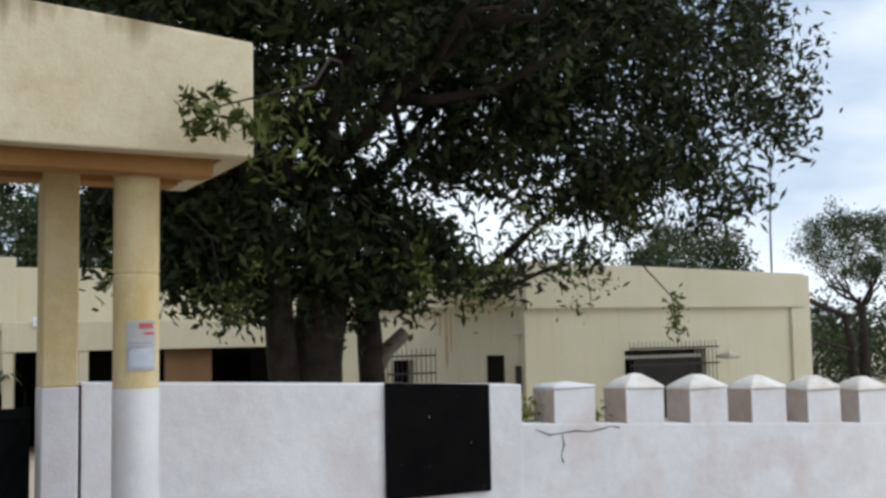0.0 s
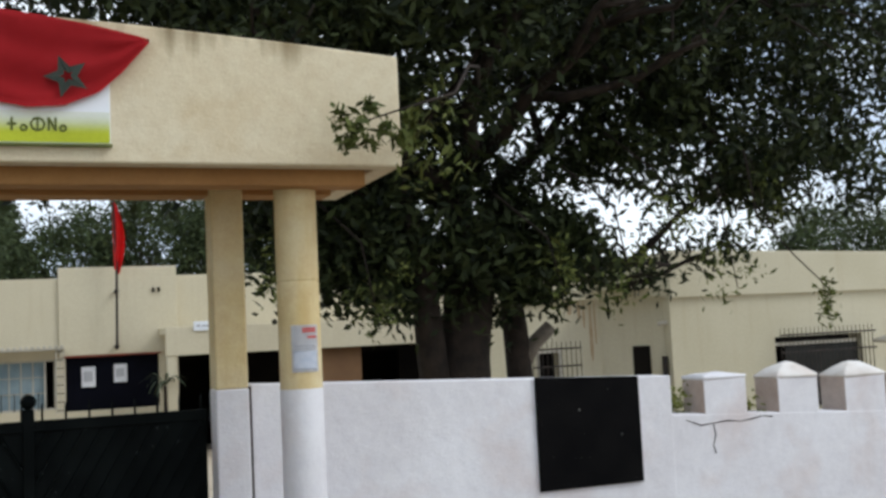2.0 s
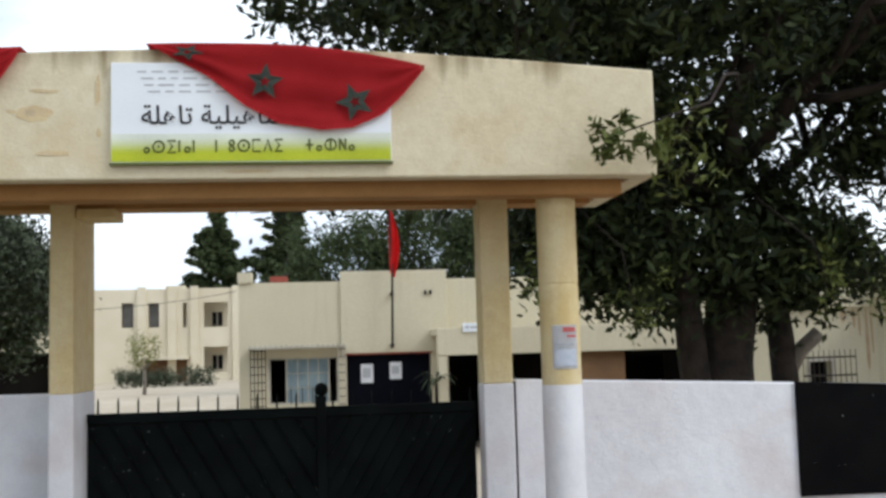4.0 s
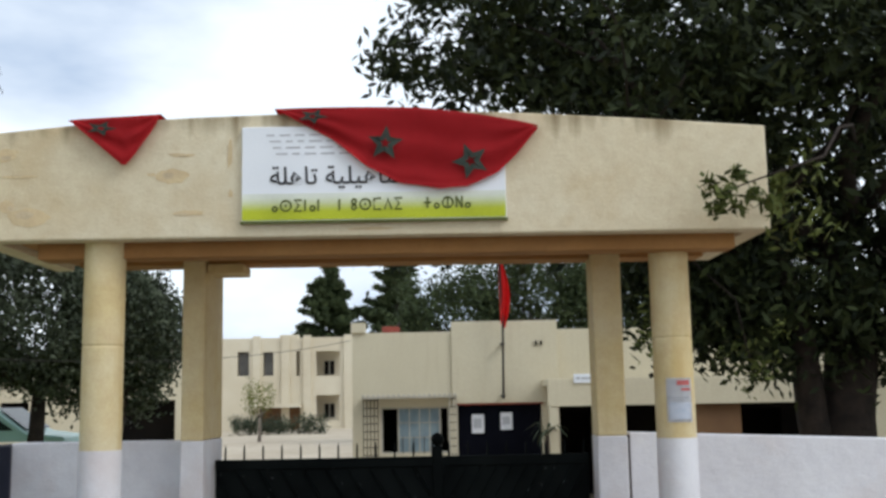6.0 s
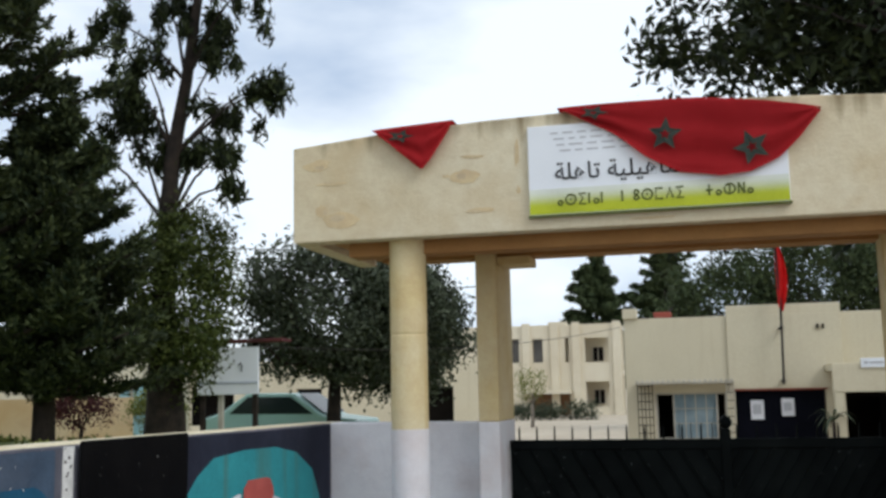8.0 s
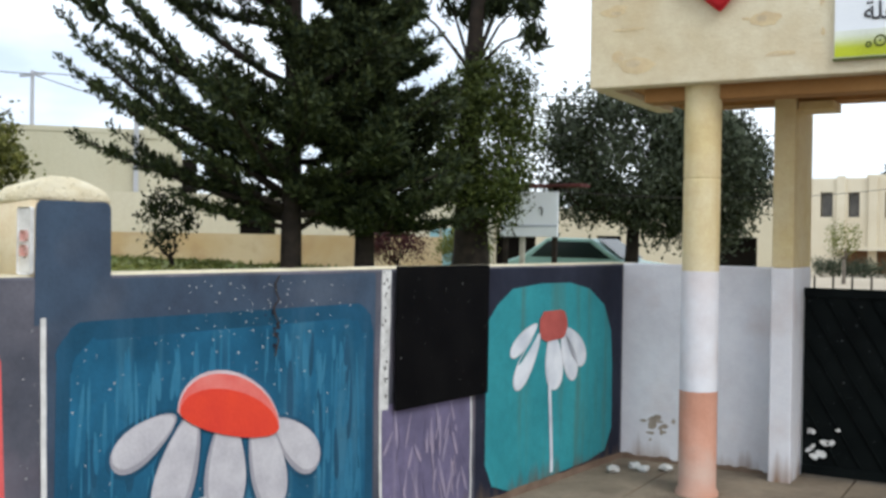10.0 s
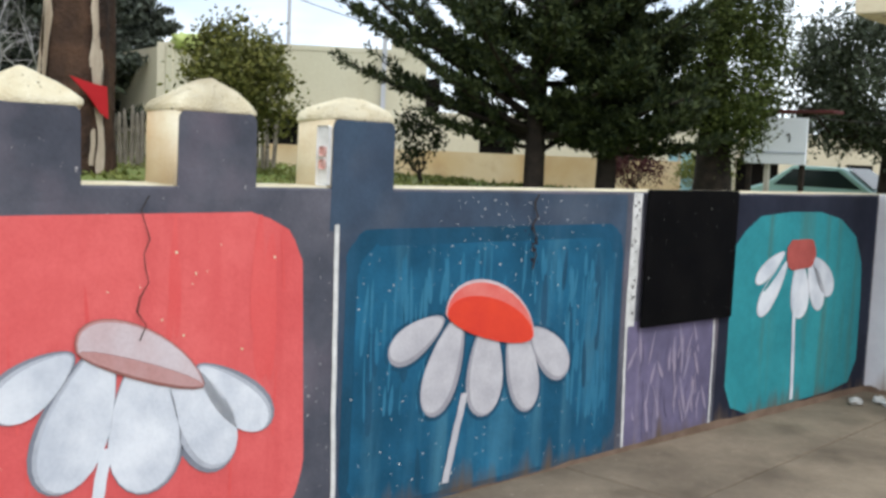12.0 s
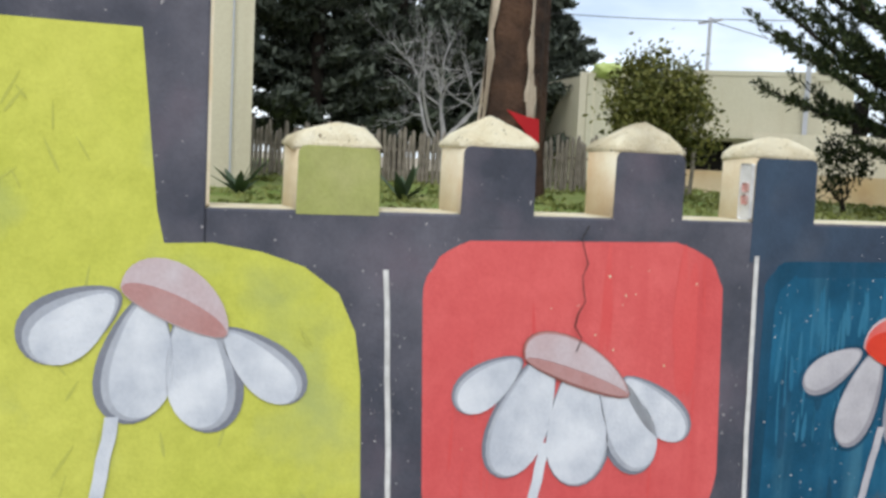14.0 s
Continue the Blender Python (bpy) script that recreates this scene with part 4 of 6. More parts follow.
def drape(name, x0, x1, low, n, label, ztop, ripple):
    """A cloth hanging from the beam's top edge with a curved lower hem. low(f): drop in metres at fraction f."""
    bm = bmesh.new()
    cols = []
    for i in range(n + 1):
        f = i / n
        x = x0 + (x1 - x0) * f
        col = []
        zt = ztop(f)
        drop = max(low(f), 0.012)
        for k in range(-3, 15):
            g = k / 14
            if k < 0:
                col.append(bm.verts.new((x, YB - 0.02 - 0.05 * (k + 0), zt + 0.022)))
            else:
                fold = (0.013 * math.sin(g * 15 - abs(f - 0.55) * 7 + ripple) + 0.008 * math.sin(g * 7 + f * 21 + ripple)) * min(1, drop / 0.2) * g ** 0.5
                xx = x + (0.06 * math.sin(math.pi * g) * (0.5 - f))
                col.append(bm.verts.new((xx, YB - 0.045 - 0.018 * g - fold, zt + 0.02 - drop * g)))
        cols.append(col)
    for a, b in zip(cols, cols[1:]):
        for k in range(len(a) - 1):
            bm.faces.new((a[k], b[k], b[k + 1], a[k + 1]))
    bmesh.ops.solidify(bm, geom=bm.faces[:], thickness=0.004)
    ob = part(name, bm, FLAG, smooth=True)
    return tagged(ob, label, "flag")


def beam_top(x):
    for (xa, za), (xb, zb) in zip(top_line, top_line[1:]):
        if xa <= x <= xb:
            return za + (zb - za) * (x - xa) / (xb - xa)
    return 3.56


hem = [(0.0, 0.0), (0.10, 0.10), (0.215, 0.205), (0.345, 0.385), (0.47, 0.49), (0.62, 0.515), (0.73, 0.475), (0.84, 0.365), (0.91, 0.235), (1.0, 0.02)]


def hem_at(f):
    for (a, p), (b, q) in zip(hem, hem[1:]):
        if a <= f <= b:
            return p + (q - p) * (f - a) / (b - a)
    return 0.0


big_flag = drape("draped_flag", -1.08, 0.575, hem_at, 60, "large dark red flag with green stars draped over the beam", lambda f: beam_top(-1.08 + 1.655 * f) - 0.11 * f ** 3, 0.4)
small_flag = drape("draped_flag", -2.365, -1.79, lambda f: 0.325 * (1 - abs(f - 0.62) / 0.62 if f < 0.62 else (1 - ((f - 0.62) / 0.38)) ** 0.7), 30, "small dark red flag corner hanging over the beam", lambda f: beam_top(-2.365 + 0.575 * f), 1.4)
for fl, cx, cz, r, turn in ((big_flag, -0.385, 3.455, 0.115, 0.1), (big_flag, 0.145, 3.335, 0.12, 0.9), (big_flag, -0.835, 3.635, 0.10, 0.5), (small_flag, -2.15, 3.58, 0.10, 0.4)):
    pts = star_outline(cx, cz, r, turn)
    if fl is small_flag or cz > 3.6:
        pts = [(x, cz + (z - cz) * 0.5) for x, z in pts]
    bm = bmesh.new()
    vs = [bm.verts.new((x, YB - 0.088 + 0.006 * math.sin(20 * x), z)) for x, z in pts]
    ring = [bm.verts.new((cx + (x - cx) * 0.3, YB - 0.088 + 0.006 * math.sin(20 * x), cz + (z - cz) * 0.3)) for x, z in pts]
    for i in range(10):
        j = (i + 1) % 10
        bm.faces.new((vs[i], vs[j], ring[j], ring[i]))
    bmesh.ops.solidify(bm, geom=bm.faces[:], thickness=0.003)
    part("star", bm, STAR, fl)

# metal gate
gate = empty("metal_gate", "closed black sheet-metal double gate with spikes on top", "gate")
YG = 0.70
for x0, x1, sgn in ((-1.69, -0.10, 1), (-0.08, 1.00, -1)):
    leaf = part("gate_leaf", box(x0, x1, YG, YG + 0.02, 0.05, 1.45, 0.003), GATE, gate)
    part("rail", box(x0, x1, YG - 0.022, YG - 0.002, 1.40, 1.47, 0.004), GATE, leaf)
    part("rail", box(x0, x1, YG - 0.022, YG - 0.002, 0.05, 0.12, 0.004), GATE, leaf)
    wdt = x1 - x0
    for k in range(-8, 12):
        bm = bmesh.new()
        a, zl, zh = x0 + wdt * 0.1 * k, 0.13, 1.39
        b = a + sgn * 0.75 if sgn > 0 else a + 0.75
        xa, xb = (a, a + 0.75) if sgn < 0 else (a + 0.75, a)
        # clip to the leaf
        f0, f1 = 0.0, 1.0
        dx = xb - xa
        for lim, s in ((x0 + 0.03, 1), (x1 - 0.03, -1)):
            if dx != 0:
                tl = (lim - xa) / dx
                if (dx > 0) == (s > 0):
                    f0 = max(f0, tl)
                else:
                    f1 = min(f1, tl)
        if f1 - f0 < 0.05:
            bm.free()
            continue
        p, q = Vector((xa + dx * f0, YG - 0.01, zl + (zh - zl) * f0)), Vector((xa + dx * f1, YG - 0.01, zl + (zh - zl) * f1))
        part("rib", tube([p, q], [0.011, 0.011], 4, bm), GATE, leaf)
    n = int(wdt / 0.125)
    for k in range(n):
        x = x0 + 0.07 + k * (wdt - 0.1) / max(1, n - 1)
        part("spike", tube([(x, YG + 0.01, 1.44), (x, YG + 0.01, 1.54), (x, YG + 0.01, 1.575)], [0.008, 0.008, 0.002], 6), GATE, leaf)
rq = random.Random(12)
for k in range(9):
    x, z, L = -1.66 + rq.uniform(0.0, 0.22), rq.uniform(0.1, 0.42), rq.uniform(0.03, 0.09)
    part("paint_scuff", prism([(px, YG - 0.026, pz) for px, pz in petal((x, z), (x + L, z + rq.uniform(-0.03, 0.05)), L * 0.7)], (0, 0.002, 0)), LINE, gate)
gp = part("gate_post", box(-0.125, -0.055, YG - 0.03, YG + 0.03, 0.03, 1.54, 0.006), GATE, gate)
part("knob", lathe(-0.09, YG, [(0.02, 1.54), (0.042, 1.56), (0.05, 1.59), (0.036, 1.62), (0.01, 1.635)], 14), GATE, gp, smooth=True)


# ---- main school building ----
def wall_with_holes(name, x0, x1, z0, z1, y0, y1, holes, material, parent):
    """A wall along x with rectangular openings (xa, xb, za, zb)."""
    bm = bmesh.new()
    xs_ = sorted({x0, x1, *[v for h in holes for v in h[:2]]})
    zs_ = sorted({z0, z1, *[v for h in holes for v in h[2:]]})
    for a, b in zip(xs_, xs_[1:]):
        for c, d in zip(zs_, zs_[1:]):
            mx, mz = (a + b) / 2, (c + d) / 2
            if not any(h[0] < mx < h[1] and h[2] < mz < h[3] for h in holes):
                box(a, b, y0, y1, c, d, 0, bm)
    bmesh.ops.remove_doubles(bm, verts=bm.verts, dist=1e-4)
    return part(name, bm, material, parent)


main = empty("school_building", "single-storey cream rendered school building with a porch", "building")
GZ = -0.6
wall_with_holes("wall", -2.04, 2.84, GZ, 3.46, 18.0, 18.25, [(-1.38, 0.24, 0.62, 1.70), (0.44, 2.42, 0.55, 1.72)], BUILD, main)
part("parapet", box(0.32, 2.84, 17.97, 18.25, 3.46, 3.69, 0.01), BUILD, main)
part("projecting_bay", box(0.32, 2.84, 17.94, 17.998, 1.76, 3.46, 0.008), BUILD, main)
part("corner_pier", box(-2.06, -1.72, 17.93, 18.25, 3.46, 3.70, 0.01), BUILD, main)
part("side_wall", box(-2.04, -1.8, 18.25, 27, GZ, 3.46), BUILD, main)
part("roof", box(-2.0, 16, 18.25, 27, 3.2, 3.36), BUILD, main)
part("upper_wall", box(2.84, 15, 18.1, 18.3, 2.25, 3.48, 0.01), BUILD, main)
part("porch_fascia", box(2.42, 9.2, 16.5, 16.62, 1.66, 2.27, 0.01), BUILD, main)
part("porch_roof", box(2.42, 9.2, 16.62, 18.1, 2.12, 2.26), BUILD, main)
for x in (2.44, 3.9, 9.0):
    part("porch_post", box(x, x + 0.2, 16.52, 16.72, GZ, 1.66, 0.01), BUILD, main)
# Porch wall and room surfaces are coloured near-black for their shade.
wall_with_holes("porch_wall", 2.42, 15, GZ, 2.25, 19.6, 19.8, [(3.0, 3.8, GZ, 1.5), (7.0, 8.6, 0.4, 1.5)], SHADEIN, main)
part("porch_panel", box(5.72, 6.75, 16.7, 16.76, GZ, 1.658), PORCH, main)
part("interior_floor", box(-1.9, 15, 18.3, 26.8, GZ, GZ + 0.05), SHADEIN, main)
part("interior_wall", box(-1.7, 15, 21.0, 21.1, GZ, 3.19), SHADEIN, main)
part("lintel_band", box(0.40, 2.46, 17.955, 17.998, 1.72, 1.757), RUSTRED, main)
win = part("window", wall_with_holes("window_frame", -1.40, 0.26, 0.60, 1.72, 18.06, 18.12, [(-1.33, -0.98, 0.66, 1.66), (-0.94, 0.0, 0.66, 1.66), (0.04, 0.2, 0.66, 1.66)], FRAMEW, main).data and box(-0.95, 0.0, 18.14, 18.15, 0.64, 1.68), CURTAIN, main, "pale blue curtained window")
part("grille_hood", box(-1.80, 0.42, 17.62, 17.995, 1.90, 1.945, 0.006), FRAMEW, main)
for k in range(19):
    part("hood_scallop", box(-1.79 + k * 0.118, -1.72 + k * 0.118, 17.60, 17.66, 1.93, 2.0, 0.01), FRAMEW, main)
for x in (-0.72, -0.48, -0.24):
    part("curtain_fold", box(x, x + 0.03, 18.125, 18.139, 0.66, 1.66, 0.004), FRAMEW, main)
for z in (0.98, 1.32):
    part("window_bar", box(-0.94, 0.0, 18.118, 18.13, z, z + 0.02), FRAMEW, main)
for x in (-0.86, -0.6, -0.36, -0.12):
    part("window_bar", tube([(x, 17.99, 0.62), (x, 17.99, 1.0)], [0.012, 0.012], 5), IRON, main)
for k in range(5):
    x = -1.76 + k * 0.085
    part("grille_bar", tube([(x, 17.66, 0.55), (x, 17.66, 1.93)], [0.012, 0.012], 5), IRON, main)
for z in (0.6, 0.78, 0.96, 1.14, 1.32, 1.5, 1.68, 1.86):
    part("grille_rail", box(-1.77, -1.42, 17.655, 17.675, z, z + 0.022), IRON, main)
    part("grille_rail", box(0.24, 0.41, 17.655, 17.675, z, z + 0.022), IRON, main)
part("board_back", box(0.46, 2.40, 18.10, 18.14, 0.2, 1.70), NAVYB, main)
for x0, x1, z0, z1 in ((0.77, 1.06, 1.06, 1.5), (1.45, 1.73, 1.13, 1.53)):
    nt_ = tagged(part("notice", box(x0, x1, 18.085, 18.098, z0, z1), PAPER), "white paper notice on a dark board", "notice", "notices on the board")
    part("print_block", box(x0 + 0.04, x1 - 0.06, 18.081, 18.084, z0 + 0.12, z1 - 0.1), INKG, nt_)
plaque = tagged(part("plaque", box(3.0, 3.52, 16.46, 16.498, 2.17, 2.37, 0.004), SIGN_W), "small white name plaque on the porch fascia", "plaque")
font_bars("print_block", plaque, [(3.06, 3.14, 2.25, 2.30), (3.17, 3.45, 2.25, 2.29)], INKG, (0, 16.458, 0), (1, 0, 0), (0, 0, 1), (0, -1, 0))
for x in (2.30, 2.42):
    part("wall_vent", box(x, x + 0.05, 17.90, 17.938, 3.1, 3.2), SHADEIN, main)
for x in (0.25, 0.33, 0.40):
    part("grille_bar", tube([(x, 17.66, 0.55), (x, 17.66, 1.90)], [0.012, 0.012], 5), FRAMEW, main)
part("roof_tank", box(-1.42, -0.98, 20, 20.6, 3.36, 3.74, 0.02), RUSTRED, main)
part("roof_pipe", tube([(-1.1, 20.3, 3.7), (-0.95, 20.3, 3.86)], [0.03, 0.03], 6), IRON, main)
pole = tagged(part("flagpole", tube([(1.50, 17.6, 1.85), (1.53, 17.6, 3.6), (1.48, 17.6, 5.25)], [0.03, 0.028, 0.02], 8), IRON), "thin dark flagpole fixed to the school front", "flagpole")
part("bracket", box(1.46, 1.55, 17.6, 17.94, 1.9, 1.95), IRON, pole)
part("bracket", box(1.48, 1.56, 17.6, 17.94, 3.1, 3.15), IRON, pole)
fb = bmesh.new()
cols = []
for i in range(9):
    f = i / 8
    cols.append([fb.verts.new((1.49 + 0.02 * g + f * (0.10 + 0.14 * math.sin(math.pi * g)) - 0.03, 17.6 + 0.06 * math.sin(f * 9 + g * 3), 5.15 - 1.55 * g - 0.12 * f)) for g in np.linspace(0, 1, 14)])
for a, b in zip(cols, cols[1:]):
    for k in range(13):
        fb.faces.new((a[k], b[k], b[k + 1], a[k + 1]))
bmesh.ops.solidify(fb, geom=fb.faces[:], thickness=0.01)
tagged(part("flag", fb, FLAGB, smooth=True), "bright red flag hanging limp on its pole", "flag")

palm = empty("potted_palm", "small dark palm with drooping fronds by the porch", "plant")
rpalm = random.Random(8)
part("stem", tube([(2.36, 16.3, GZ), (2.36, 16.3, 1.05)], [0.05, 0.035], 8), BARK, palm)
for k in range(13):
    a, L = 2 * math.pi * k / 13 + rpalm.uniform(-0.2, 0.2), rpalm.uniform(0.35, 0.6)
    ctr = [Vector((2.36 + math.cos(a) * L * f, 16.3 + math.sin(a) * L * f, 1.05 + (0.9 - 0.1 * (k % 5)) * f - 0.75 * f * f)) for f in (0, 0.3, 0.6, 0.85, 1.0)]
    sd = Vector((-math.sin(a), math.cos(a), 0))
    bm = bmesh.new()
    lf = [bm.verts.new(c - sd * w) for c, w in zip(ctr, (0.01, 0.024, 0.026, 0.018, 0.003))]
    rt = [bm.verts.new(c + sd * w) for c, w in zip(ctr, (0.01, 0.024, 0.026, 0.018, 0.003))]
    for j in range(4):
        bm.faces.new((lf[j], rt[j], rt[j + 1], lf[j + 1]))
    part("frond", bm, L_GREY, palm)

# ---- far two-storey building ----
far = empty("classroom_block", "far two-storey cream classroom block with recessed balconies", "building")
holes = [(-13.67, -12.87, 3.7, 5.36), (-11.9, -11.18, 3.68, 5.33), (-9.62, -9.35, 3.65, 5.34), (-8.24, -6.6, 3.61, 5.31), (-8.24, -6.63, 0.55, 2.29), (-12.26, -9.34, 0.0, 1.5)]
wall_with_holes("wall", -26, -5.7, -0.1, 6.28, 66, 66.3, holes, BUILD_F, far)
part("rear_wall", box(-26, -5.7, 68.0, 68.2, -0.1, 6.2), BUILD_F, far)
part("inner_floor", box(-26, -5.7, 66.3, 68, 2.7, 3.0), BUILD_F, far)
part("roof", box(-26, -5.7, 66.3, 68, 5.9, 6.1), BUILD_F, far)
for x in (-12.6, -10.6, -9.1, -6.3):
    part("pilaster", box(x, x + 0.55, 65.8, 65.998, -0.1, 6.42, 0.02), BUILD_F, far)
for z in (3.75, 0.75):
    w_ = part("window", box(-7.85, -7.15, 67.9, 67.96, z, z + 0.95), SHADEIN, far)
    part("glazing_bar", box(-7.54, -7.46, 67.86, 67.898, z, z + 0.95), FRAMEW, w_)
part("porch_slab", box(-12.5, -9.2, 64.6, 66, 1.5, 1.75), BUILD_F, far)
part("porch_back", box(-12.26, -9.34, 66.31, 66.35, 0.0, 1.5), PORCH, far)
for x in (-13.6, -11.85):
    part("window", box(x, x + 0.7, 66.32, 66.36, 3.7, 5.3), WINGREY, far)
part("roof_box", box(-10.9, -9.6, 67, 67.8, 6.1, 6.55), BUILD_F, far)

# ---- building behind the white wall ----
east = empty("annex_building", "low greenish cream annex with a flat parapet roof and barred windows", "building")
wall_with_holes("wall", 10.26, 17.1, GZ, 2.288, 9.4, 9.65, [(12.45, 14.45, 0.2, 1.50)], BUILD_R, east)
part("parapet", sheared(10.24, 17.14, 9.32, 9.65, 2.29, 3.13, 2.98, 0.015), BUILD_R, east)
part("end_pier", box(16.75, 17.12, 9.34, 9.399, GZ, 2.28, 0.01), BUILD_R, east)
part("side_wall", box(17.1, 17.35, 9.4, 15, GZ, 2.95), BUILD_R, east)
part("roof", box(9.4, 17.1, 9.66, 15, 2.5, 2.6), BUILD_R, east)
wall_with_holes("wing_wall", 6.75, 9.52, GZ, 2.338, 10.6, 10.85, [(8.22, 8.68, 0.2, 1.46)], BUILD_R, east)
part("wing_parapet", box(6.75, 9.5, 10.5, 10.85, 2.34, 3.03, 0.015), BUILD_R, east)
bm = prism([(9.52, 10.6, GZ), (10.26, 9.62, GZ), (10.26, 9.62, 2.338), (9.52, 10.6, 2.338)], (0.18, 0.18, 0))
part("angled_wall", bm, BUILD_R, east)
bm = prism([(9.45, 10.5, 2.34), (10.24, 9.45, 2.34), (10.24, 9.45, 3.10), (9.45, 10.5, 3.03)], (0.18, 0.18, 0))
part("angled_parapet", bm, BUILD_R, east)
bm = prism([(9.88, 10.09, 0.5), (10.08, 9.83, 0.5), (10.08, 9.83, 1.47), (9.88, 10.09, 1.47)], (0.02, 0.02, 0))
part("small_window", bm, SHADEIN, east)
rr_ = random.Random(5)
for x, zt, L, w in ((9.2, 2.33, 0.5, 0.05), (9.33, 2.33, 1.1, 0.07), (9.42, 2.33, 0.8, 0.04), (8.9, 2.33, 0.25, 0.10), (9.1, 2.33, 0.35, 0.06)):
    part("rust_run", prism([(p, 10.594, q) for p, q in petal((x, zt), (x + rr_.uniform(-0.02, 0.02), zt - L), w)], (0, 0.003, 0)), RUSTRUN, east)
part("pipe", tube([(10.2, 9.56, 0.8), (10.2, 9.56, 1.28)], [0.05, 0.05], 8), IRON, east)
part("pipe", tube([(10.12, 9.6, 1.85), (10.3, 9.5, 1.87)], [0.04, 0.04], 8), FRAMEW, east)
# Sheets behind the windows, with the rooms' shade in their colour.
part("room_shade_sheet", box(12.3, 14.6, 9.9, 9.95, GZ, 1.8), SHADEIN, east)
part("room_shade_sheet", box(8.1, 8.8, 11.0, 11.05, GZ, 1.8), SHADEIN, east)
# Added dark sheet: its colour holds the window's shaded inside.
part("shutter", box(12.75, 14.43, 9.52, 9.55, 0.2, 1.34), WINDARK, east, "dark sheet added for the window's shaded inside")
part("window_rail", box(12.5, 14.43, 9.50, 9.518, 1.34, 1.40), FRAMEW, east)


def cage(x0, x1, y, z0, z1, step):
    g = part("window_grille", box(x0, x1, y - 0.012, y + 0.012, z1 - 0.14, z1 - 0.11), IRON, east)
    part("rail", box(x0, x1, y - 0.012, y + 0.012, z1 - 0.45, z1 - 0.42), IRON, g)
    k = x0
    while k <= x1:
        part("bar", tube([(k, y, z0), (k, y, z1)], [0.011, 0.006], 5), IRON, g)
        k += step


cage(12.38, 14.55, 9.15, 0.2, 1.66, 0.095)
cage(8.02, 8.98, 10.35, 0.2, 1.62, 0.095)
wall_with_holes("window_frame", 8.2, 8.7, 0.2, 1.48, 10.58, 10.62, [(8.25, 8.65, 0.22, 1.42)], FRAMEW, east)
part("bracket_lamp", tube([(14.6, 9.3, 1.34), (14.75, 9.1, 1.36), (14.95, 9.0, 1.33)], [0.03, 0.08, 0.02], 8), FRAMEW, east)
ant = tagged(part("antenna_mast", tube([(16.6, 9.7, 2.5), (16.62, 9.7, 4.0), (16.75, 9.7, 6.1)], [0.025, 0.02, 0.012], 6), IRON), "thin metal mast on the annex roof", "mast")

# ---- garden behind the mural wall ----
lb = bmesh.new()


def lawn_z(x, y):
    return 1.30 + 0.014 * min(12, max(0, -x - 4)) - 0.086 * max(0, min(y, 13.5) - 4) + 0.03 * noise.noise(Vector((x * 0.6, y * 0.6, 0)))


us = list(np.linspace(-16, 14, 40))
vs_ = [0, 0.4, 0.8, 1.4, 2, 3, 4, 5, 6, 7, 8, 10, 12, 14, 17, 20, 25, 32, 45, 60]
grid = []
for y in us:
    edge = MC.x - 0.31 - 0.0893 * (0.58 - min(y, 0.58)) - (0.25 if y > 0.58 else 0)
    grid.append([lb.verts.new((edge - v, y, lawn_z(edge - v, y) * (ease(0, 1.5, v) if y > 0.7 else 1) - (0 if y <= 0.7 else 0.3 * (1 - ease(0, 1.5, v))))) for v in vs_])
for r, q in zip(grid, grid[1:]):
    for i in range(len(vs_) - 1):
        lb.faces.new((r[i], q[i], q[i + 1], r[i + 1]))
bmesh.ops.recalc_face_normals(lb, faces=lb.faces)
tagged(part("lawn", lb, LAWN, smooth=True), "patchy green lawn of the school garden", "lawn", kind="structure")
rng = np.random.default_rng(11)
tuft = [(x, y, lawn_z(x, y) + 0.03) for x, y in zip(rng.uniform(-18, -3.9, 900), rng.uniform(-9, 6, 900)) if x < -3.9 - 0.09 * (0.58 - y)]
grass_root = tagged(new("grass"), "short tufts of green grass on the lawn", "grass", kind="stuff")
leaf_cloud("blades", tuft, np.full((len(tuft), 3), (0.16, 0.16, 0.03)), 14, 0.07, L_OLIVE, grass_root, 4, 1.6)


def broadleaf(name, base, height, radius, crown, clumps, per, size, leaf, bark, seed, label, trunk_lean=(0, 0), clump_r=0.45, levels=3, fork=0.45, crown_shift=(0, 0, 0)):
    """A tapered trunk with limbs, and a crown of leaf clumps filling an uneven ellipsoid."""
    rng = np.random.default_rng(seed)
    t = empty(name, label, "tree")
    bm = bmesh.new()
    bx, by, bz = base
    top = Vector((bx + trunk_lean[0], by + trunk_lean[1], bz + height * fork))
    mid = (Vector(base) + top) / 2 + Vector((rng.normal(0, 0.06), rng.normal(0, 0.06), 0))
    tube([(bx, by, bz - 0.3), (bx, by, bz + 0.05), mid, top], [radius * 1.5, radius * 1.2, radius * 0.95, radius * 0.8], 12, bm)
    tips = []
    for k in range(5):
        a = 2 * math.pi * k / 5 + rng.uniform(-0.3, 0.3)
        grow(rng, top, (math.cos(a) * 0.9, math.sin(a) * 0.9, 0.8), crown[0] * 0.62, radius * 0.5, levels, bm, tips, 0.55, 0.12)
    part("trunk", bm, bark, t, smooth=True)
    c0 = np.array([top.x, top.y, bz + height - crown[2]]) + np.array(crown_shift)
    d = rng.normal(0, 1, (clumps, 3))
    d /= np.linalg.norm(d, axis=1)[:, None]
    rad = rng.uniform(0.45, 1.0, clumps) ** 0.6
    lump = 1 + 0.22 * np.sin(d[:, 0] * 5 + seed) * np.cos(d[:, 2] * 4 + d[:, 1] * 3)
    cc = c0 + d * (rad * lump)[:, None] * np.array(crown)
    leaf_cloud("crown", cc, np.full(len(cc), clump_r), per, size, leaf, t, seed + 1)
    return t, tips


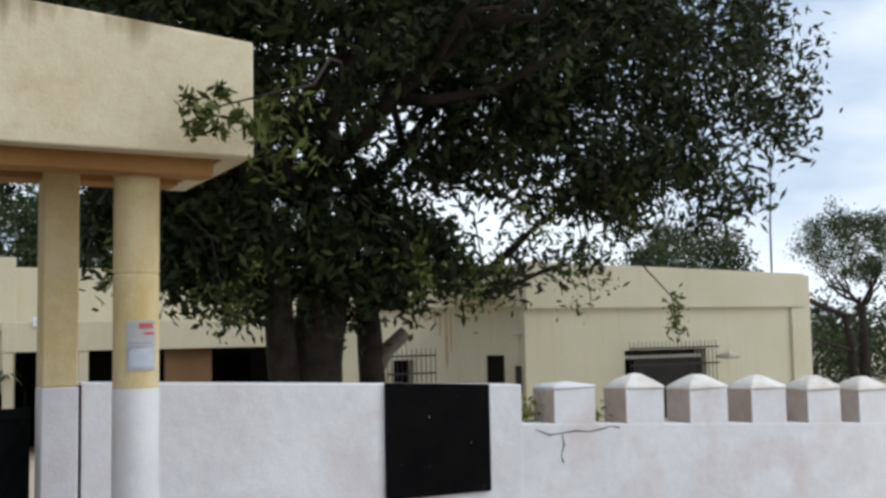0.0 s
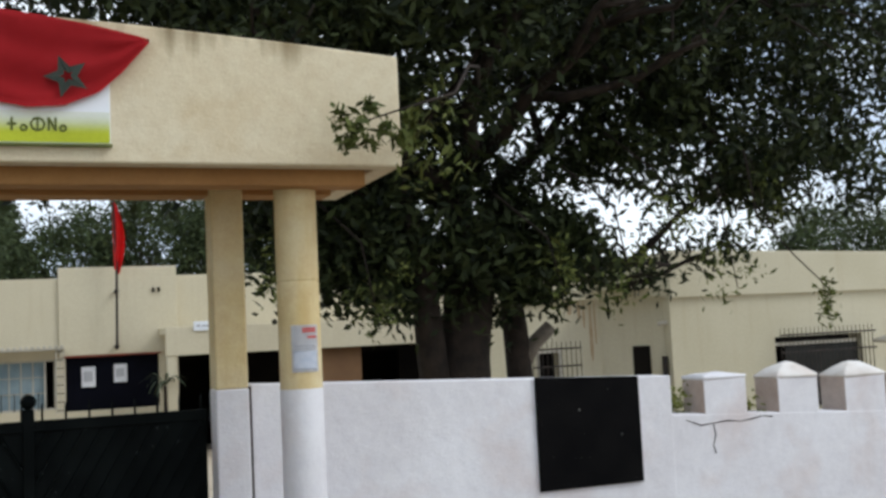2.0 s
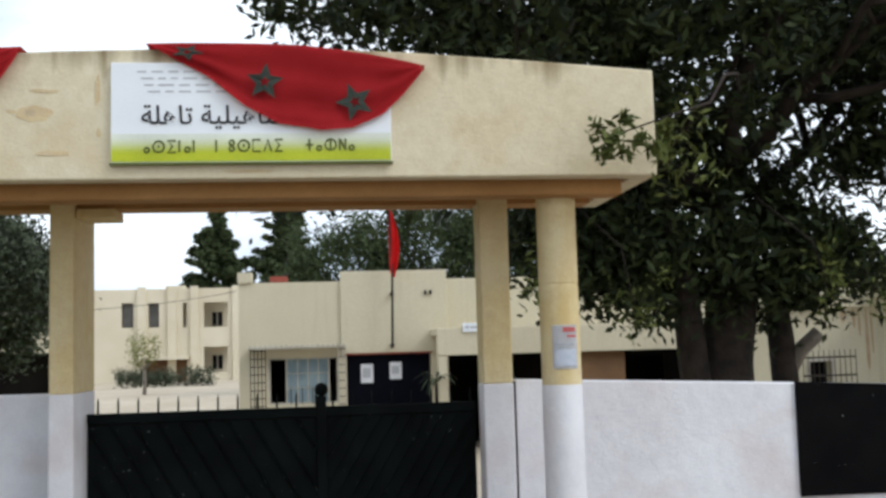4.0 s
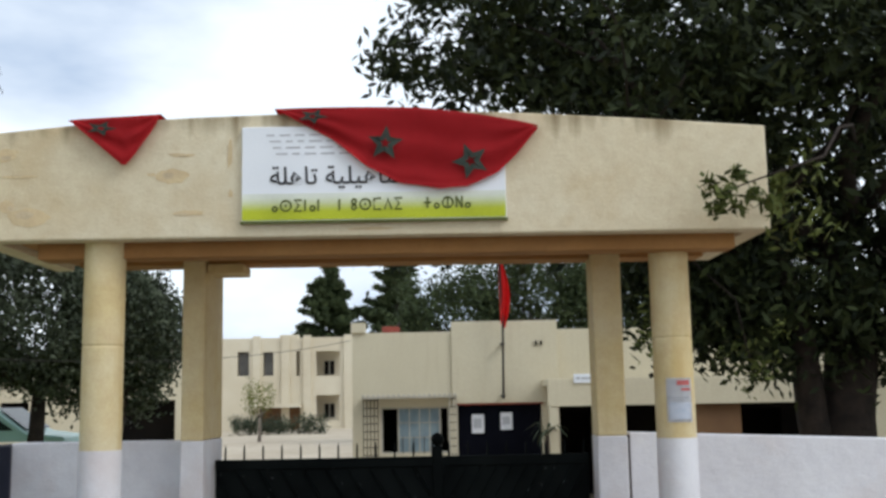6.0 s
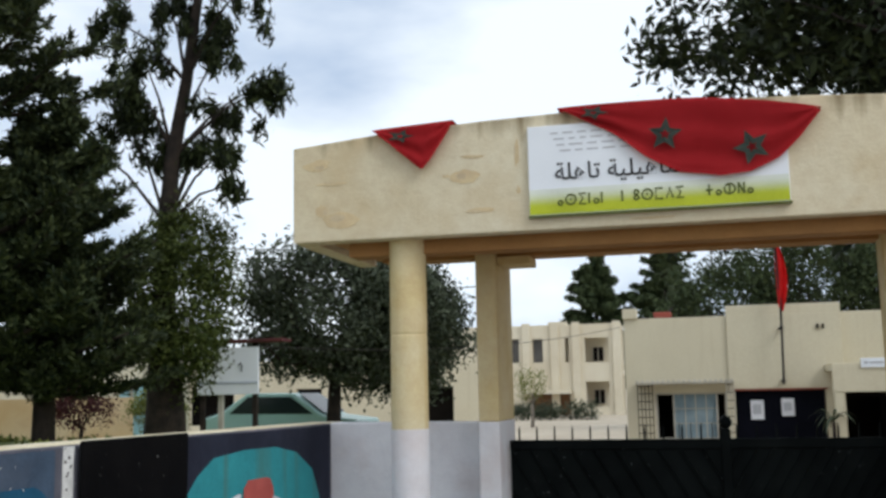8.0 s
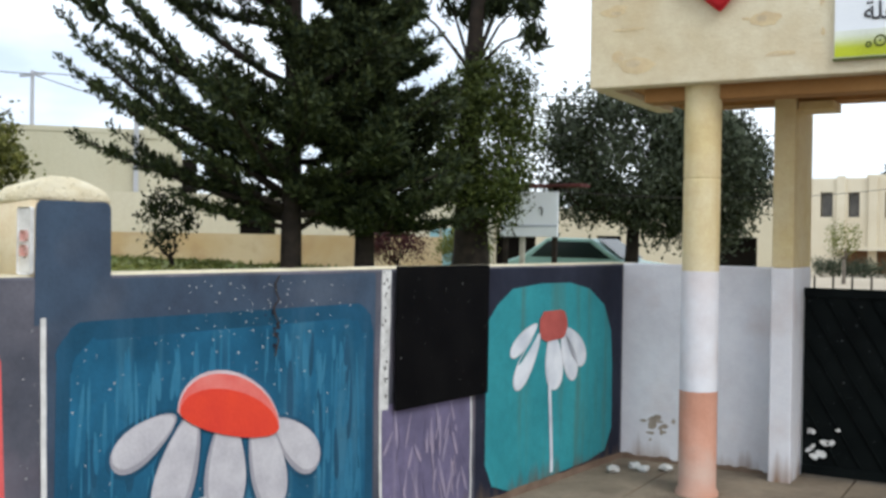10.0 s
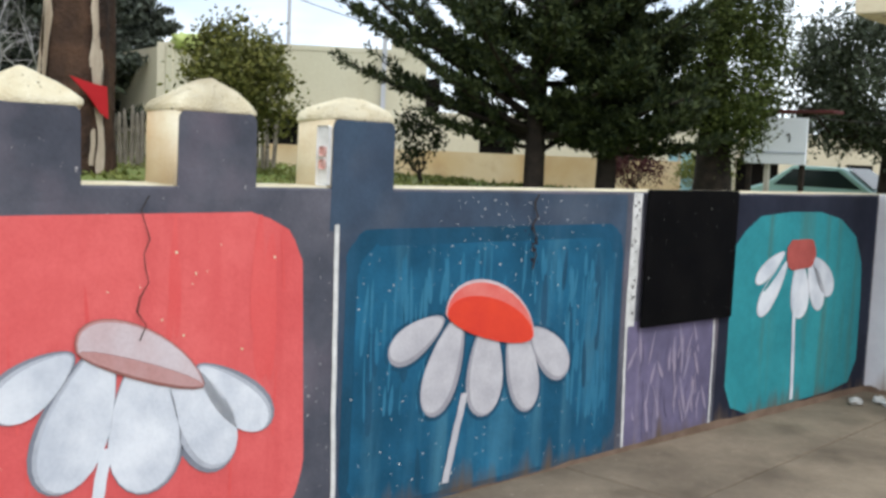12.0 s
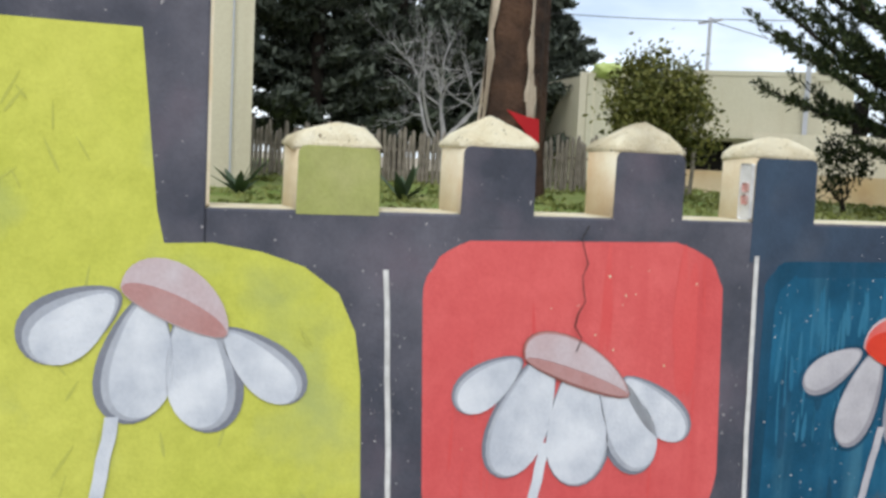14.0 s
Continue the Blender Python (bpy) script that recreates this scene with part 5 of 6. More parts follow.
def conifer(name, base, height, radius, seed, label, leaf=None, tiers=26, per=46, size=0.2, drop=0.0, start=0.12, up=0.12, bark=None):
    rng = np.random.default_rng(seed)
    t = empty(name, label, "tree")
    bm = bmesh.new()
    b = Vector(base)
    tube([b - Vector((0, 0, 0.3)), b + Vector((0, 0, height * 0.5)), b + Vector((0, 0, height))], [height * 0.022 + 0.05, height * 0.014 + 0.02, 0.015], 10, bm)
    cs, sp = [], []
    for i in range(tiers):
        f = start + (1 - start) * i / tiers
        n = 5 if f < 0.8 else 3
        for k in range(n):
            a = rng.uniform(0, 2 * math.pi)
            L = radius * (1 - f) ** 0.8 * rng.uniform(0.6, 1.15) + 0.12
            p0 = b + Vector((0, 0, height * f))
            p1 = p0 + Vector((math.cos(a), math.sin(a), up - drop)) * L * 0.55
            p2 = p1 + Vector((math.cos(a), math.sin(a), up * 2.2 - drop)) * L * 0.45
            tube([p0, p1, p2], [0.012 + 0.012 * L, 0.008 + 0.006 * L, 0.004], 4, bm)
            for g in np.linspace(0.3, 1.05, max(3, int(L / 0.28))):
                q = p0.lerp(p1, g / 0.55) if g < 0.55 else p1.lerp(p2, (g - 0.55) / 0.45)
                cs.append(tuple(q))
                sp.append((0.10 + 0.06 * L, 0.10 + 0.06 * L, 0.06 + 0.02 * L))
    part("trunk", bm, bark or BARK, t, smooth=True)
    leaf_cloud("crown", cs, sp, per, size, leaf or L_CONIF, t, seed + 1, 1.7)
    return t


# large dark tree over the white wall
big = empty("street_tree", "large dark-leaved tree with a forked trunk leaning over the wall", "tree")
rng = np.random.default_rng(21)
bm, tips = bmesh.new(), []
B0 = Vector((4.35, 4.6, -0.7))
tube([B0, (4.38, 4.6, 0.6), (4.42, 4.6, 1.6), (4.5, 4.55, 2.4), (4.5, 4.5, 3.2)], [0.42, 0.34, 0.29, 0.28, 0.24], 14, bm)
tube([(4.2, 4.6, 0.4), (4.0, 4.5, 1.6), (3.85, 4.3, 2.6), (3.5, 4.0, 3.6)], [0.2, 0.17, 0.14, 0.08], 10, bm)
tube([(4.55, 4.6, 1.7), (4.75, 4.7, 2.7), (5.1, 4.7, 3.8)], [0.17, 0.14, 0.09], 10, bm)
for k in range(10):
    a = 2 * math.pi * k / 10
    grow(rng, (4.5, 4.5, 2.6 + 0.14 * k), (math.cos(a), math.sin(a) * 0.8, 0.55), 3.0, 0.11, 3, bm, tips, 0.5, 0.05)
part("trunk", bm, BARK, big, smooth=True)
lobes = [((4.5, 4.5, 5.4), (3.6, 2.6, 2.0), 330), ((8.2, 4.6, 5.6), (3.0, 2.2, 1.7), 200), ((7.2, 4.2, 3.9), (2.0, 1.6, 0.75), 62),
         ((2.4, 3.6, 5.6), (2.4, 2.2, 1.7), 170), ((0.6, 4.6, 6.1), (1.5, 1.5, 0.9), 70), ((3.9, 4.6, 3.0), (1.9, 1.1, 1.0), 150),
         ((10.3, 4.6, 5.2), (1.7, 1.4, 1.4), 60), ((2.8, 4.2, 3.0), (0.8, 0.7, 0.85), 50), ((5.4, 4.2, 2.7), (0.7, 0.7, 0.5), 40), ((8.9, 4.0, 3.6), (1.4, 1.2, 0.55), 26)]
cc = []
for c0, r0, n in lobes:
    d = rng.normal(0, 1, (n, 3))
    d /= np.linalg.norm(d, axis=1)[:, None]
    cc.append(np.array(c0) + d * (rng.uniform(0.1, 1, n) ** 0.45)[:, None] * np.array(r0))
cc = np.concatenate(cc)
cc = cc[~((cc[:, 1] < 1.6) & (cc[:, 2] < 3.9))]
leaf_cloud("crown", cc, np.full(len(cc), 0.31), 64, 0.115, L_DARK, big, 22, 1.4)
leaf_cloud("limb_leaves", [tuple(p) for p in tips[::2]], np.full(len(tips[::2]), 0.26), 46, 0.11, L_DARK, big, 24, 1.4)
hang, hs_ = [], []
tw = bmesh.new()
for x, y, z0, z1 in ((6.9, 2.9, 3.3, 2.2), (5.7, 3.0, 3.0, 2.15), (7.6, 3.2, 3.6, 2.9), (2.2, 3.4, 3.2, 2.4), (3.0, 3.2, 2.7, 2.0), (4.9, 3.0, 2.7, 2.2), (6.3, 3.1, 3.4, 2.7)):
    pts = [(x - 0.5, y + 0.5, z0 + 0.6), (x - 0.12, y + 0.1, z0 + 0.1), (x, y, z1)]
    tube(pts, [0.014, 0.01, 0.005], 5, tw)
    for k in range(4):
        hang.append((x + rng.normal(0, 0.12), y + rng.normal(0, 0.1), z1 + 0.16 * k))
        hs_.append(0.17)
# single drooping shoot before the annex
tube([(7.1, 2.9, 3.7), (7.25, 2.95, 3.0), (7.75, 3.0, 2.55), (8.1, 3.0, 2.25), (8.18, 3.0, 1.9)], [0.014, 0.01, 0.009, 0.007, 0.004], 5, tw)
for z in (2.22, 2.1, 1.98, 1.88):
    hang.append((8.16, 3.0, z))
    hs_.append(0.10)
# leafy shoot before the beam's end
tube([(3.9, 2.6, 4.2), (3.3, 1.2, 4.0), (2.75, 0.1, 3.7), (2.4, -0.5, 3.36), (2.05, -0.75, 3.22), (1.65, -0.8, 3.08)], [0.016, 0.014, 0.012, 0.010, 0.008, 0.004], 6, tw)
for x, z in ((1.58, 3.12), (1.66, 3.05), (1.74, 3.18), (1.62, 2.98), (1.84, 3.06), (1.92, 3.0), (2.0, 3.12), (1.72, 3.0)):
    hang.append((x, -0.8, z))
    hs_.append(0.055)
for x, z in ((2.12, 2.95), (2.2, 3.1), (2.28, 2.9), (2.3, 3.25)):
    hang.append((x, -0.5, z))
    hs_.append(0.16)
tagged(part("twig_spray", tw, BARK, big, smooth=True), kind="stuff")
# Sprays look sunlit through their paler leaf colour.
leaf_cloud("leaf_sprays", hang, hs_, 34, 0.062, L_LIGHT, big, 23, 1.5, 0.3, "olive leaf sprays coloured paler as if sunlit")
stump = tagged(part("cut_tree", tube([(5.3, 4.9, -0.7), (5.25, 4.9, 1.0), (5.2, 4.9, 1.9), (5.12, 4.9, 2.7)], [0.2, 0.16, 0.15, 0.12], 10), BARK, smooth=True), "small dark tree trunk with a sawn-off branch", "tree")
part("sawn_branch", tube([(5.25, 4.9, 1.45), (5.4, 4.85, 1.7), (5.62, 4.8, 1.9)], [0.11, 0.09, 0.085], 10), BARKL, stump, smooth=True)
part("cloth", box(3.02, 3.12, 3.9, 3.93, 3.05, 3.5, 0.01), MAROON, big)

# trees beyond the buildings
conifer("cypress", (-8.9, 82, 0), 14.2, 4.4, 31, "dark pointed conifer behind the classroom block", L_FAR, 34, 44, 0.42)
conifer("cypress", (-3.2, 82, 0), 15.4, 4.6, 32, "dark pointed conifer behind the school roof", L_FAR, 34, 44, 0.42)
for i, (x, y, h, r) in enumerate(((1.0, 40, 7.6, 3.2), (4.6, 39, 8.6, 3.6), (8.6, 38, 8.4, 3.8), (12.6, 37, 9, 4))):
    broadleaf("yard_tree", (x, y, 0), h, 0.3, (r, 2.6, 2.6), 260, 60, 0.2, L_FAR, BARK, 40 + i, "broad dark green tree behind the school roof", clump_r=0.6, levels=2)
for i, (x, y, h, r) in enumerate(((19.5, 15.5, 5.3, 1.9), (36.5, 24, 7.2, 3.0))):
    broadleaf("yard_tree", (x, y, -0.5), h, 0.2, (r, 1.6, 1.5), 170, 90, 0.12, L_FAR, BARK, 50 + i, "grey-green tree beyond the annex", clump_r=0.4, levels=2)
hedge = empty("hedge_trees", "dense dark trees beyond the annex", "trees", kind="stuff")
rng = np.random.default_rng(61)
leaf_cloud("crown", np.c_[rng.uniform(24, 48, 420), rng.uniform(24, 30, 420), rng.uniform(-0.5, 2.7, 420)], np.full(420, 0.9), 50, 0.25, L_FAR, hedge, 62)
bare1 = tagged(new("bare_branch"), "dark bare branch against the trees beyond the annex", "branch")
part("limb", tube([(19.2, 12, 2.9), (20.4, 12, 2.45), (21.4, 12, 2.15), (21.6, 12, 1.4), (21.7, 12, -0.5)], [0.04, 0.06, 0.08, 0.1, 0.12], 8), BARK, bare1)
part("limb", tube([(21.45, 12, 1.9), (21.9, 12, 2.2), (22.0, 12, 2.6)], [0.07, 0.06, 0.05], 8), BARK, bare1)
part("limb", tube([(19.5, 12, 1.9), (20.6, 12, 1.5), (21.5, 12, 1.3)], [0.03, 0.04, 0.06], 8), BARK, bare1)

broadleaf("yard_shrub", (-8.5, 44, 0.0), 2.9, 0.08, (0.7, 0.6, 0.75), 26, 40, 0.12, L_OLIVE, BARKL, 57, "small thin yellow-green tree in the yard", (0, 0), 0.28, 2, 0.4)
yard_hedge = empty("yard_hedge", "low clipped hedge before the far classrooms", "hedge", kind="stuff")
rng = np.random.default_rng(63)
leaf_cloud("hedge_leaves", np.c_[rng.uniform(-12, -6.6, 130), rng.uniform(55, 56, 130), rng.uniform(0.1, 0.9, 130)], np.full(130, 0.3), 40, 0.14, L_GREY, yard_hedge, 64)

# garden trees
def pine(base, height, radius, seed, label, long_limbs=()):
    """A broad conifer: upswept limbs with side twigs, each carrying needle sprays that follow the twig."""
    rng = np.random.default_rng(seed)
    t = empty("garden_pine", label, "tree")
    bm = bmesh.new()
    b = Vector(base)
    tube([b - Vector((0, 0, 0.3)), b + Vector((0, 0, 0.1)), b + Vector((0, 0, height * 0.5)), b + Vector((0, 0, height))], [0.2, 0.14, 0.09, 0.015], 10, bm)
    at, way = [], []
    limbs = [(f, rng.uniform(0, 2 * math.pi), radius * ((1 - f) ** 0.72) * rng.uniform(0.45, 1.12) * (0.8 + 0.2 * min(1, f / 0.25)) + 0.15, rng.uniform(0.06, 0.40)) for f in np.linspace(0.95 / height, 0.97, 104).tolist()]
    limbs += list(long_limbs)
    for f, a, L, up in limbs:
        p0 = b + Vector((0, 0, height * f))
        d = Vector((math.cos(a), math.sin(a), up - 0.12)).normalized()
        pts = [p0]
        for k in range(7):
            d = (d + Vector((0, 0, 0.05 + 0.04 * up)) + Vector(rng.normal(0, 0.05, 3))).normalized()
            pts.append(pts[-1] + d * float(L) / 7)
        tube(pts, [(0.012 + 0.014 * L) * (1 - k / 8) + 0.003 for k in range(8)], 5, bm)
        side = d.cross(Vector((0, 0, 1))).normalized()
        for k in range(2, 8):
            n_tw = 2 if k < 7 else 1
            for sg in ((-1, 1) if n_tw == 2 else (0,)):
                for rep_ in range(2):
                    start = pts[k].lerp(pts[k - 1], rng.uniform(0, 1))
                    td = (d * rng.uniform(0.7, 1.0) + side * sg * rng.uniform(0.5, 1.0) + Vector((0, 0, rng.uniform(-0.12, 0.34)))).normalized()
                    tl = min(0.75, 0.16 * L + 0.12) * rng.uniform(0.6, 1.2) * (1.15 - 0.09 * k)
                    for q in np.linspace(0.05, 1, max(3, int(tl / 0.075))):
                        at.append(start + td * float(tl * q))
                        way.append(td)
    part("trunk", bm, BARK, t, smooth=True)
    per = 13
    c = np.repeat(np.array([tuple(p) for p in at]), per, 0)
    w = np.repeat(np.array([tuple(p) for p in way]), per, 0)
    n = len(c)
    c = c + rng.normal(0, 0.026, (n, 3))
    a = w * 0.9 + rng.normal(0, 0.55, (n, 3)) + np.array((0, 0, 0.12))
    a /= np.linalg.norm(a, axis=1)[:, None]
    bb = np.cross(a, rng.normal(0, 1, (n, 3)))
    bb /= np.linalg.norm(bb, axis=1)[:, None] + 1e-9
    ln = rng.uniform(0.07, 0.13, n)[:, None]
    a, bb = a * ln, bb * 0.016
    v = np.stack([c - bb * 0.6, c + a * 0.55 + bb, c + a, c + a * 0.55 - bb], 1).reshape(-1, 3)
    me = bpy.data.meshes.new("crown")
    me.from_pydata(v.tolist(), [], np.arange(n * 4).reshape(-1, 4).tolist())
    me.materials.append(L_CONIF)
    ob = new("crown", me)
    ob.parent = t
    return t


pine((-8.05, 2.45, 0.9), 8.0, 2.55, 71, "broad dark conifer with upswept branches on the lawn",
     [(0.17, 3.55, 3.3, 0.62), (0.23, 3.9, 3.2, 0.62), (0.20, 3.3, 3.0, 0.5), (0.15, 3.75, 2.6, 0.30), (0.28, 3.6, 2.9, 0.5), (0.145, 3.5, 2.3, 0.2), (0.34, 3.7, 2.7, 0.5), (0.15, 4.1, 2.9, 0.45)])
pine((-7.35, 3.0, 0.9), 4.2, 1.5, 72, "small dark conifer beside the larger one")
euc = empty("eucalyptus", "tall eucalyptus with hanging leaf clumps over a bushy lower growth", "tree")
bm = bmesh.new()
rng = np.random.default_rng(81)
stem = [(-7.75, 6.4, 0.6), (-7.72, 6.4, 1.6), (-7.7, 6.25, 3.2), (-7.64, 6.2, 4.3), (-7.56, 6.2, 5.3), (-7.36, 6.2, 6.4), (-7.18, 6.2, 7.7), (-7.0, 6.2, 9.2)]
tube(stem, [0.36, 0.28, 0.16, 0.13, 0.11, 0.085, 0.065, 0.03], 10, bm)
cl, csp = [], []
for x, z, r in ((-8.55, 7.35, 0.34), (-7.95, 6.6, 0.42), (-8.5, 5.85, 0.40), (-6.95, 7.15, 0.40), (-6.4, 7.5, 0.42), (-5.95, 6.2, 0.22), (-6.3, 6.15, 0.16), (-6.95, 5.95, 0.36), (-7.15, 5.4, 0.34),
                (-8.05, 6.2, 0.36), (-6.45, 4.65, 0.14), (-6.8, 6.6, 0.26), (-7.8, 5.3, 0.22), (-7.65, 7.5, 0.34), (-7.3, 8.2, 0.5), (-8.2, 8.2, 0.5), (-6.5, 8.6, 0.5), (-6.75, 5.2, 0.2), (-8.8, 5.4, 0.2)):
    top = Vector(stem[min(len(stem) - 1, max(3, 3 + int((z - 4.9) / 1.05)))])
    e = Vector((x, 6.2 + rng.uniform(-0.35, 0.35), z + 0.12))
    part("limb", tube([top, top.lerp(e, 0.5) + Vector((0, 0, 0.15)), e], [0.035, 0.02, 0.008], 5), BARK, euc)
    for k in range(max(3, int(r * 26))):
        g = rng.normal(0, 0.5, 3)
        cl.append((e.x + g[0] * r * 1.1, e.y + g[1] * r, e.z - 0.05 + g[2] * r * 0.8 - rng.uniform(0, 0.6) * r))
        csp.append((0.11, 0.11, 0.17))
part("trunk", bm, BARK, euc, smooth=True)
leaf_cloud("crown", cl, csp, 84, 0.085, L_DARK, euc, 82, 2.0, 1.4)
low = rng.normal(0, 1, (230, 3))
low = np.array((-7.45, 6.25, 3.25)) + low / np.linalg.norm(low, axis=1)[:, None] * (rng.uniform(0.2, 1, 230) ** 0.5)[:, None] * np.array((0.85, 0.75, 1.35))
leaf_cloud("lower_growth", low, np.full(230, 0.22), 80, 0.065, L_MID, euc, 83, 1.4, 0.2)
broadleaf("round_tree", (-7.2, 11.8, 0.6), 4.35, 0.15, (2.1, 1.5, 1.5), 380, 80, 0.11, L_GREY, BARK, 91, "round-crowned grey-green tree beside the parked car", (0.1, 0), 0.3, 2, 0.35)
broadleaf("round_tree", (-6.15, 13.2, 0.2), 4.2, 0.14, (1.3, 1.2, 1.35), 230, 80, 0.11, L_GREY, BARK, 92, "round-crowned grey-green tree behind the gate columns", (0.1, 0), 0.3, 2, 0.35)
broadleaf("citrus_tree", (-11.35, 0.35, 1.05), 2.3, 0.07, (0.78, 0.66, 0.74), 150, 70, 0.085, L_CITRUS, BARKL, 93, "small yellow-green garden tree", (0, 0), 0.2, 2, 0.4)
broadleaf("shrub", (-9.8, 2.2, 1.0), 1.3, 0.04, (0.35, 0.3, 0.35), 24, 50, 0.07, L_DARK, BARK, 94, "small dark garden shrub", (0, 0), 0.14, 2, 0.4)
for i, (x, y) in enumerate(((-10.6, 8.8), (-9.6, 9.6))):
    broadleaf("plum_bush", (x, y, 0.9), 1.1, 0.04, (0.5, 0.4, 0.35), 40, 50, 0.07, L_PLUM if i == 0 else L_OLIVE, BARK, 95 + i, "low olive green garden bush" if i else "low purple-leaved garden bush", (0, 0), 0.16, 2, 0.4)

# old eucalyptus trunk with peeling bark
bm = bmesh.new()
prof = [(-0.2, 0.55), (0.4, 0.46), (1.5, 0.40), (3, 0.37), (5, 0.34), (8, 0.28)]
tube([(-11.15 - 0.03 * z, -2.05 + 0.04 * z, 0.9 + z) for z, r in prof], [r for z, r in prof], 24, bm)
bmesh.ops.subdivide_edges(bm, edges=bm.edges[:], cuts=3, use_grid_fill=True)
for v in bm.verts:
    a = math.atan2(v.co.y + 2.05, v.co.x + 11.15)
    v.co += Vector((math.cos(a), math.sin(a), 0)) * 0.05 * noise.noise(Vector((a * 2.2, a, v.co.z * 0.5)))
old = tagged(new("old_eucalyptus"), "thick eucalyptus trunk with peeling brown and cream bark", "tree")
part("trunk", bm, EUC, old, smooth=True)
rb = random.Random(44)
for k in range(24):
    a, z0, L, w = rb.uniform(-2.3, -1.35), rb.uniform(0.2, 3.6), rb.uniform(0.8, 2.2), rb.uniform(0.08, 0.17)
    if k % 3 == 0:
        a, w = 0.05 + rb.uniform(-0.15, 0.15), w * 0.45
    elif k % 7 == 1:
        a, w, L = rb.uniform(-1.0, 0.8), w * 0.4, L * 0.5
    bm = bmesh.new()
    rows = []
    for i in range(9):
        f = i / 8
        z = z0 + L * f
        rr = float(np.interp(z, [q[0] for q in prof], [q[1] for q in prof])) + 0.012 + 0.002 * (k % 4)
        half = w * math.sin(math.pi * min(1, max(0.02, f))) ** 0.4 / rr * (0.8 + 0.4 * noise.noise(Vector((k, z * 2.1, 0))))
        row = []
        for j in range(5):
            b = a + half * (j - 2) / 2 + 0.16 * noise.noise(Vector((z * 2.6, k * 3.1, j * 0.35)))
            lump = 0.05 * noise.noise(Vector((b * 2.2, b, (0.9 + z) * 0.5)))
            row.append(bm.verts.new((-11.15 - 0.03 * z + (rr + lump) * math.cos(b), -2.05 + 0.04 * z + (rr + lump) * math.sin(b), 0.9 + z)))
        rows.append(row)
    for p, q in zip(rows, rows[1:]):
        for j in range(4):
            bm.faces.new((p[j], p[j + 1], q[j + 1], q[j]))
    part("bare_wood_patch", bm, EUCP, old, smooth=True)
leaf_cloud("crown", [(-9.6, 0.6, 4.55), (-9.5, 0.7, 4.4), (-9.7, 0.5, 4.75), (-12, -1, 8.4), (-10.2, -2.6, 8.8), (-11, -3, 9)], np.full((6, 3), (0.1, 0.1, 0.2)), 50, 0.12, L_DARK, old, 99, 2.0, 1.5)
cloth = tagged(part("red_cloth", prism([(-10.68, -2.36, 2.46), (-10.68, -2.12, 2.40), (-10.68, -1.92, 2.37), (-10.68, -1.90, 2.02), (-10.68, -2.0, 2.08), (-10.68, -2.14, 2.26)], (0.02, 0, 0)), FLAG), "red cloth tied round the eucalyptus trunk", "cloth")

# bare tree and dark trees at the garden's end
bt_ = tagged(new("bare_tree"), "leafless pale grey tree with fine twigs", "tree")
bm, tips = bmesh.new(), []
rng = np.random.default_rng(101)
tube([(-18.0, 0.35, 0.8), (-18.0, 0.3, 1.7), (-18.0, 0.2, 2.2)], [0.11, 0.09, 0.07], 6, bm)
for k in range(6):
    grow(rng, (-18.0, 0.25, 1.9 + 0.06 * k), (rng.normal(0, 0.5), (k - 2.9) * 0.36, 0.95), 1.5, 0.045, 5, bm, tips, 0.62, 0.05, 3, 4, 0.2)
part("trunk", bm, BARE, bt_)
# Haze over these far trees is painted into their leaves.
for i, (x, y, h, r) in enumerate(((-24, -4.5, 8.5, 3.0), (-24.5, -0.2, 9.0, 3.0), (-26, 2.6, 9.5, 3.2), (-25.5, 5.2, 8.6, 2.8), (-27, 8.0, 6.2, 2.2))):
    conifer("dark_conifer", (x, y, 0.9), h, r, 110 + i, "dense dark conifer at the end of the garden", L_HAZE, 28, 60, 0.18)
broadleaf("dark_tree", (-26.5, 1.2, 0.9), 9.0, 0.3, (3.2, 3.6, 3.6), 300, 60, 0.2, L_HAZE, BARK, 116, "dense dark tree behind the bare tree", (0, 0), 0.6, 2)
broadleaf("dark_tree", (-25, -7.5, 0.9), 8.5, 0.3, (3.0, 2.5, 3.0), 220, 60, 0.2, L_FAR, BARK, 115, "dense dark tree at the end of the garden", (0, 0), 0.6, 2)

# stake fence
fence = empty("stake_fence", "weathered grey fence of close upright stakes", "fence")
A, Bv = Vector((-16.2, -6.0, 0)), Vector((-12.6, 2.0, 0))
rs = random.Random(7)
stake_meshes = []
for i in range(4):
    bm = bmesh.new()
    tube([(0, 0, -0.2), (0.01 * (i - 1.5), 0, 0.5), (0, 0, 0.70 + 0.04 * i), (0, 0, 0.76 + 0.04 * i)], [0.036, 0.033, 0.03, 0.012], 6, bm)
    ob = part("stake", bm, STAKE, fence)
    ob.location = A + (Bv - A) * (i / 120) + Vector((0, 0, 1.42))
    stake_meshes.append(ob.data)
for k in range(4, 120):
    ob = new("stake", stake_meshes[k % 4])
    ob.parent = fence
    p = A + (Bv - A) * (k / 120)
    ob.location = (p.x + rs.uniform(-0.02, 0.02), p.y, lawn_z(p.x, p.y) - 0.02 + rs.uniform(-0.05, 0.04))
    ob.rotation_euler = (rs.uniform(-0.05, 0.05), rs.uniform(-0.04, 0.04), rs.uniform(0, 3))
for z in (0.2, 0.55):
    part("rail", tube([A + Vector((-0.05, 0, 1.42 + z)), Bv + Vector((-0.05, 0, 1.38 + z))], [0.02, 0.02], 5), STAKE, fence)

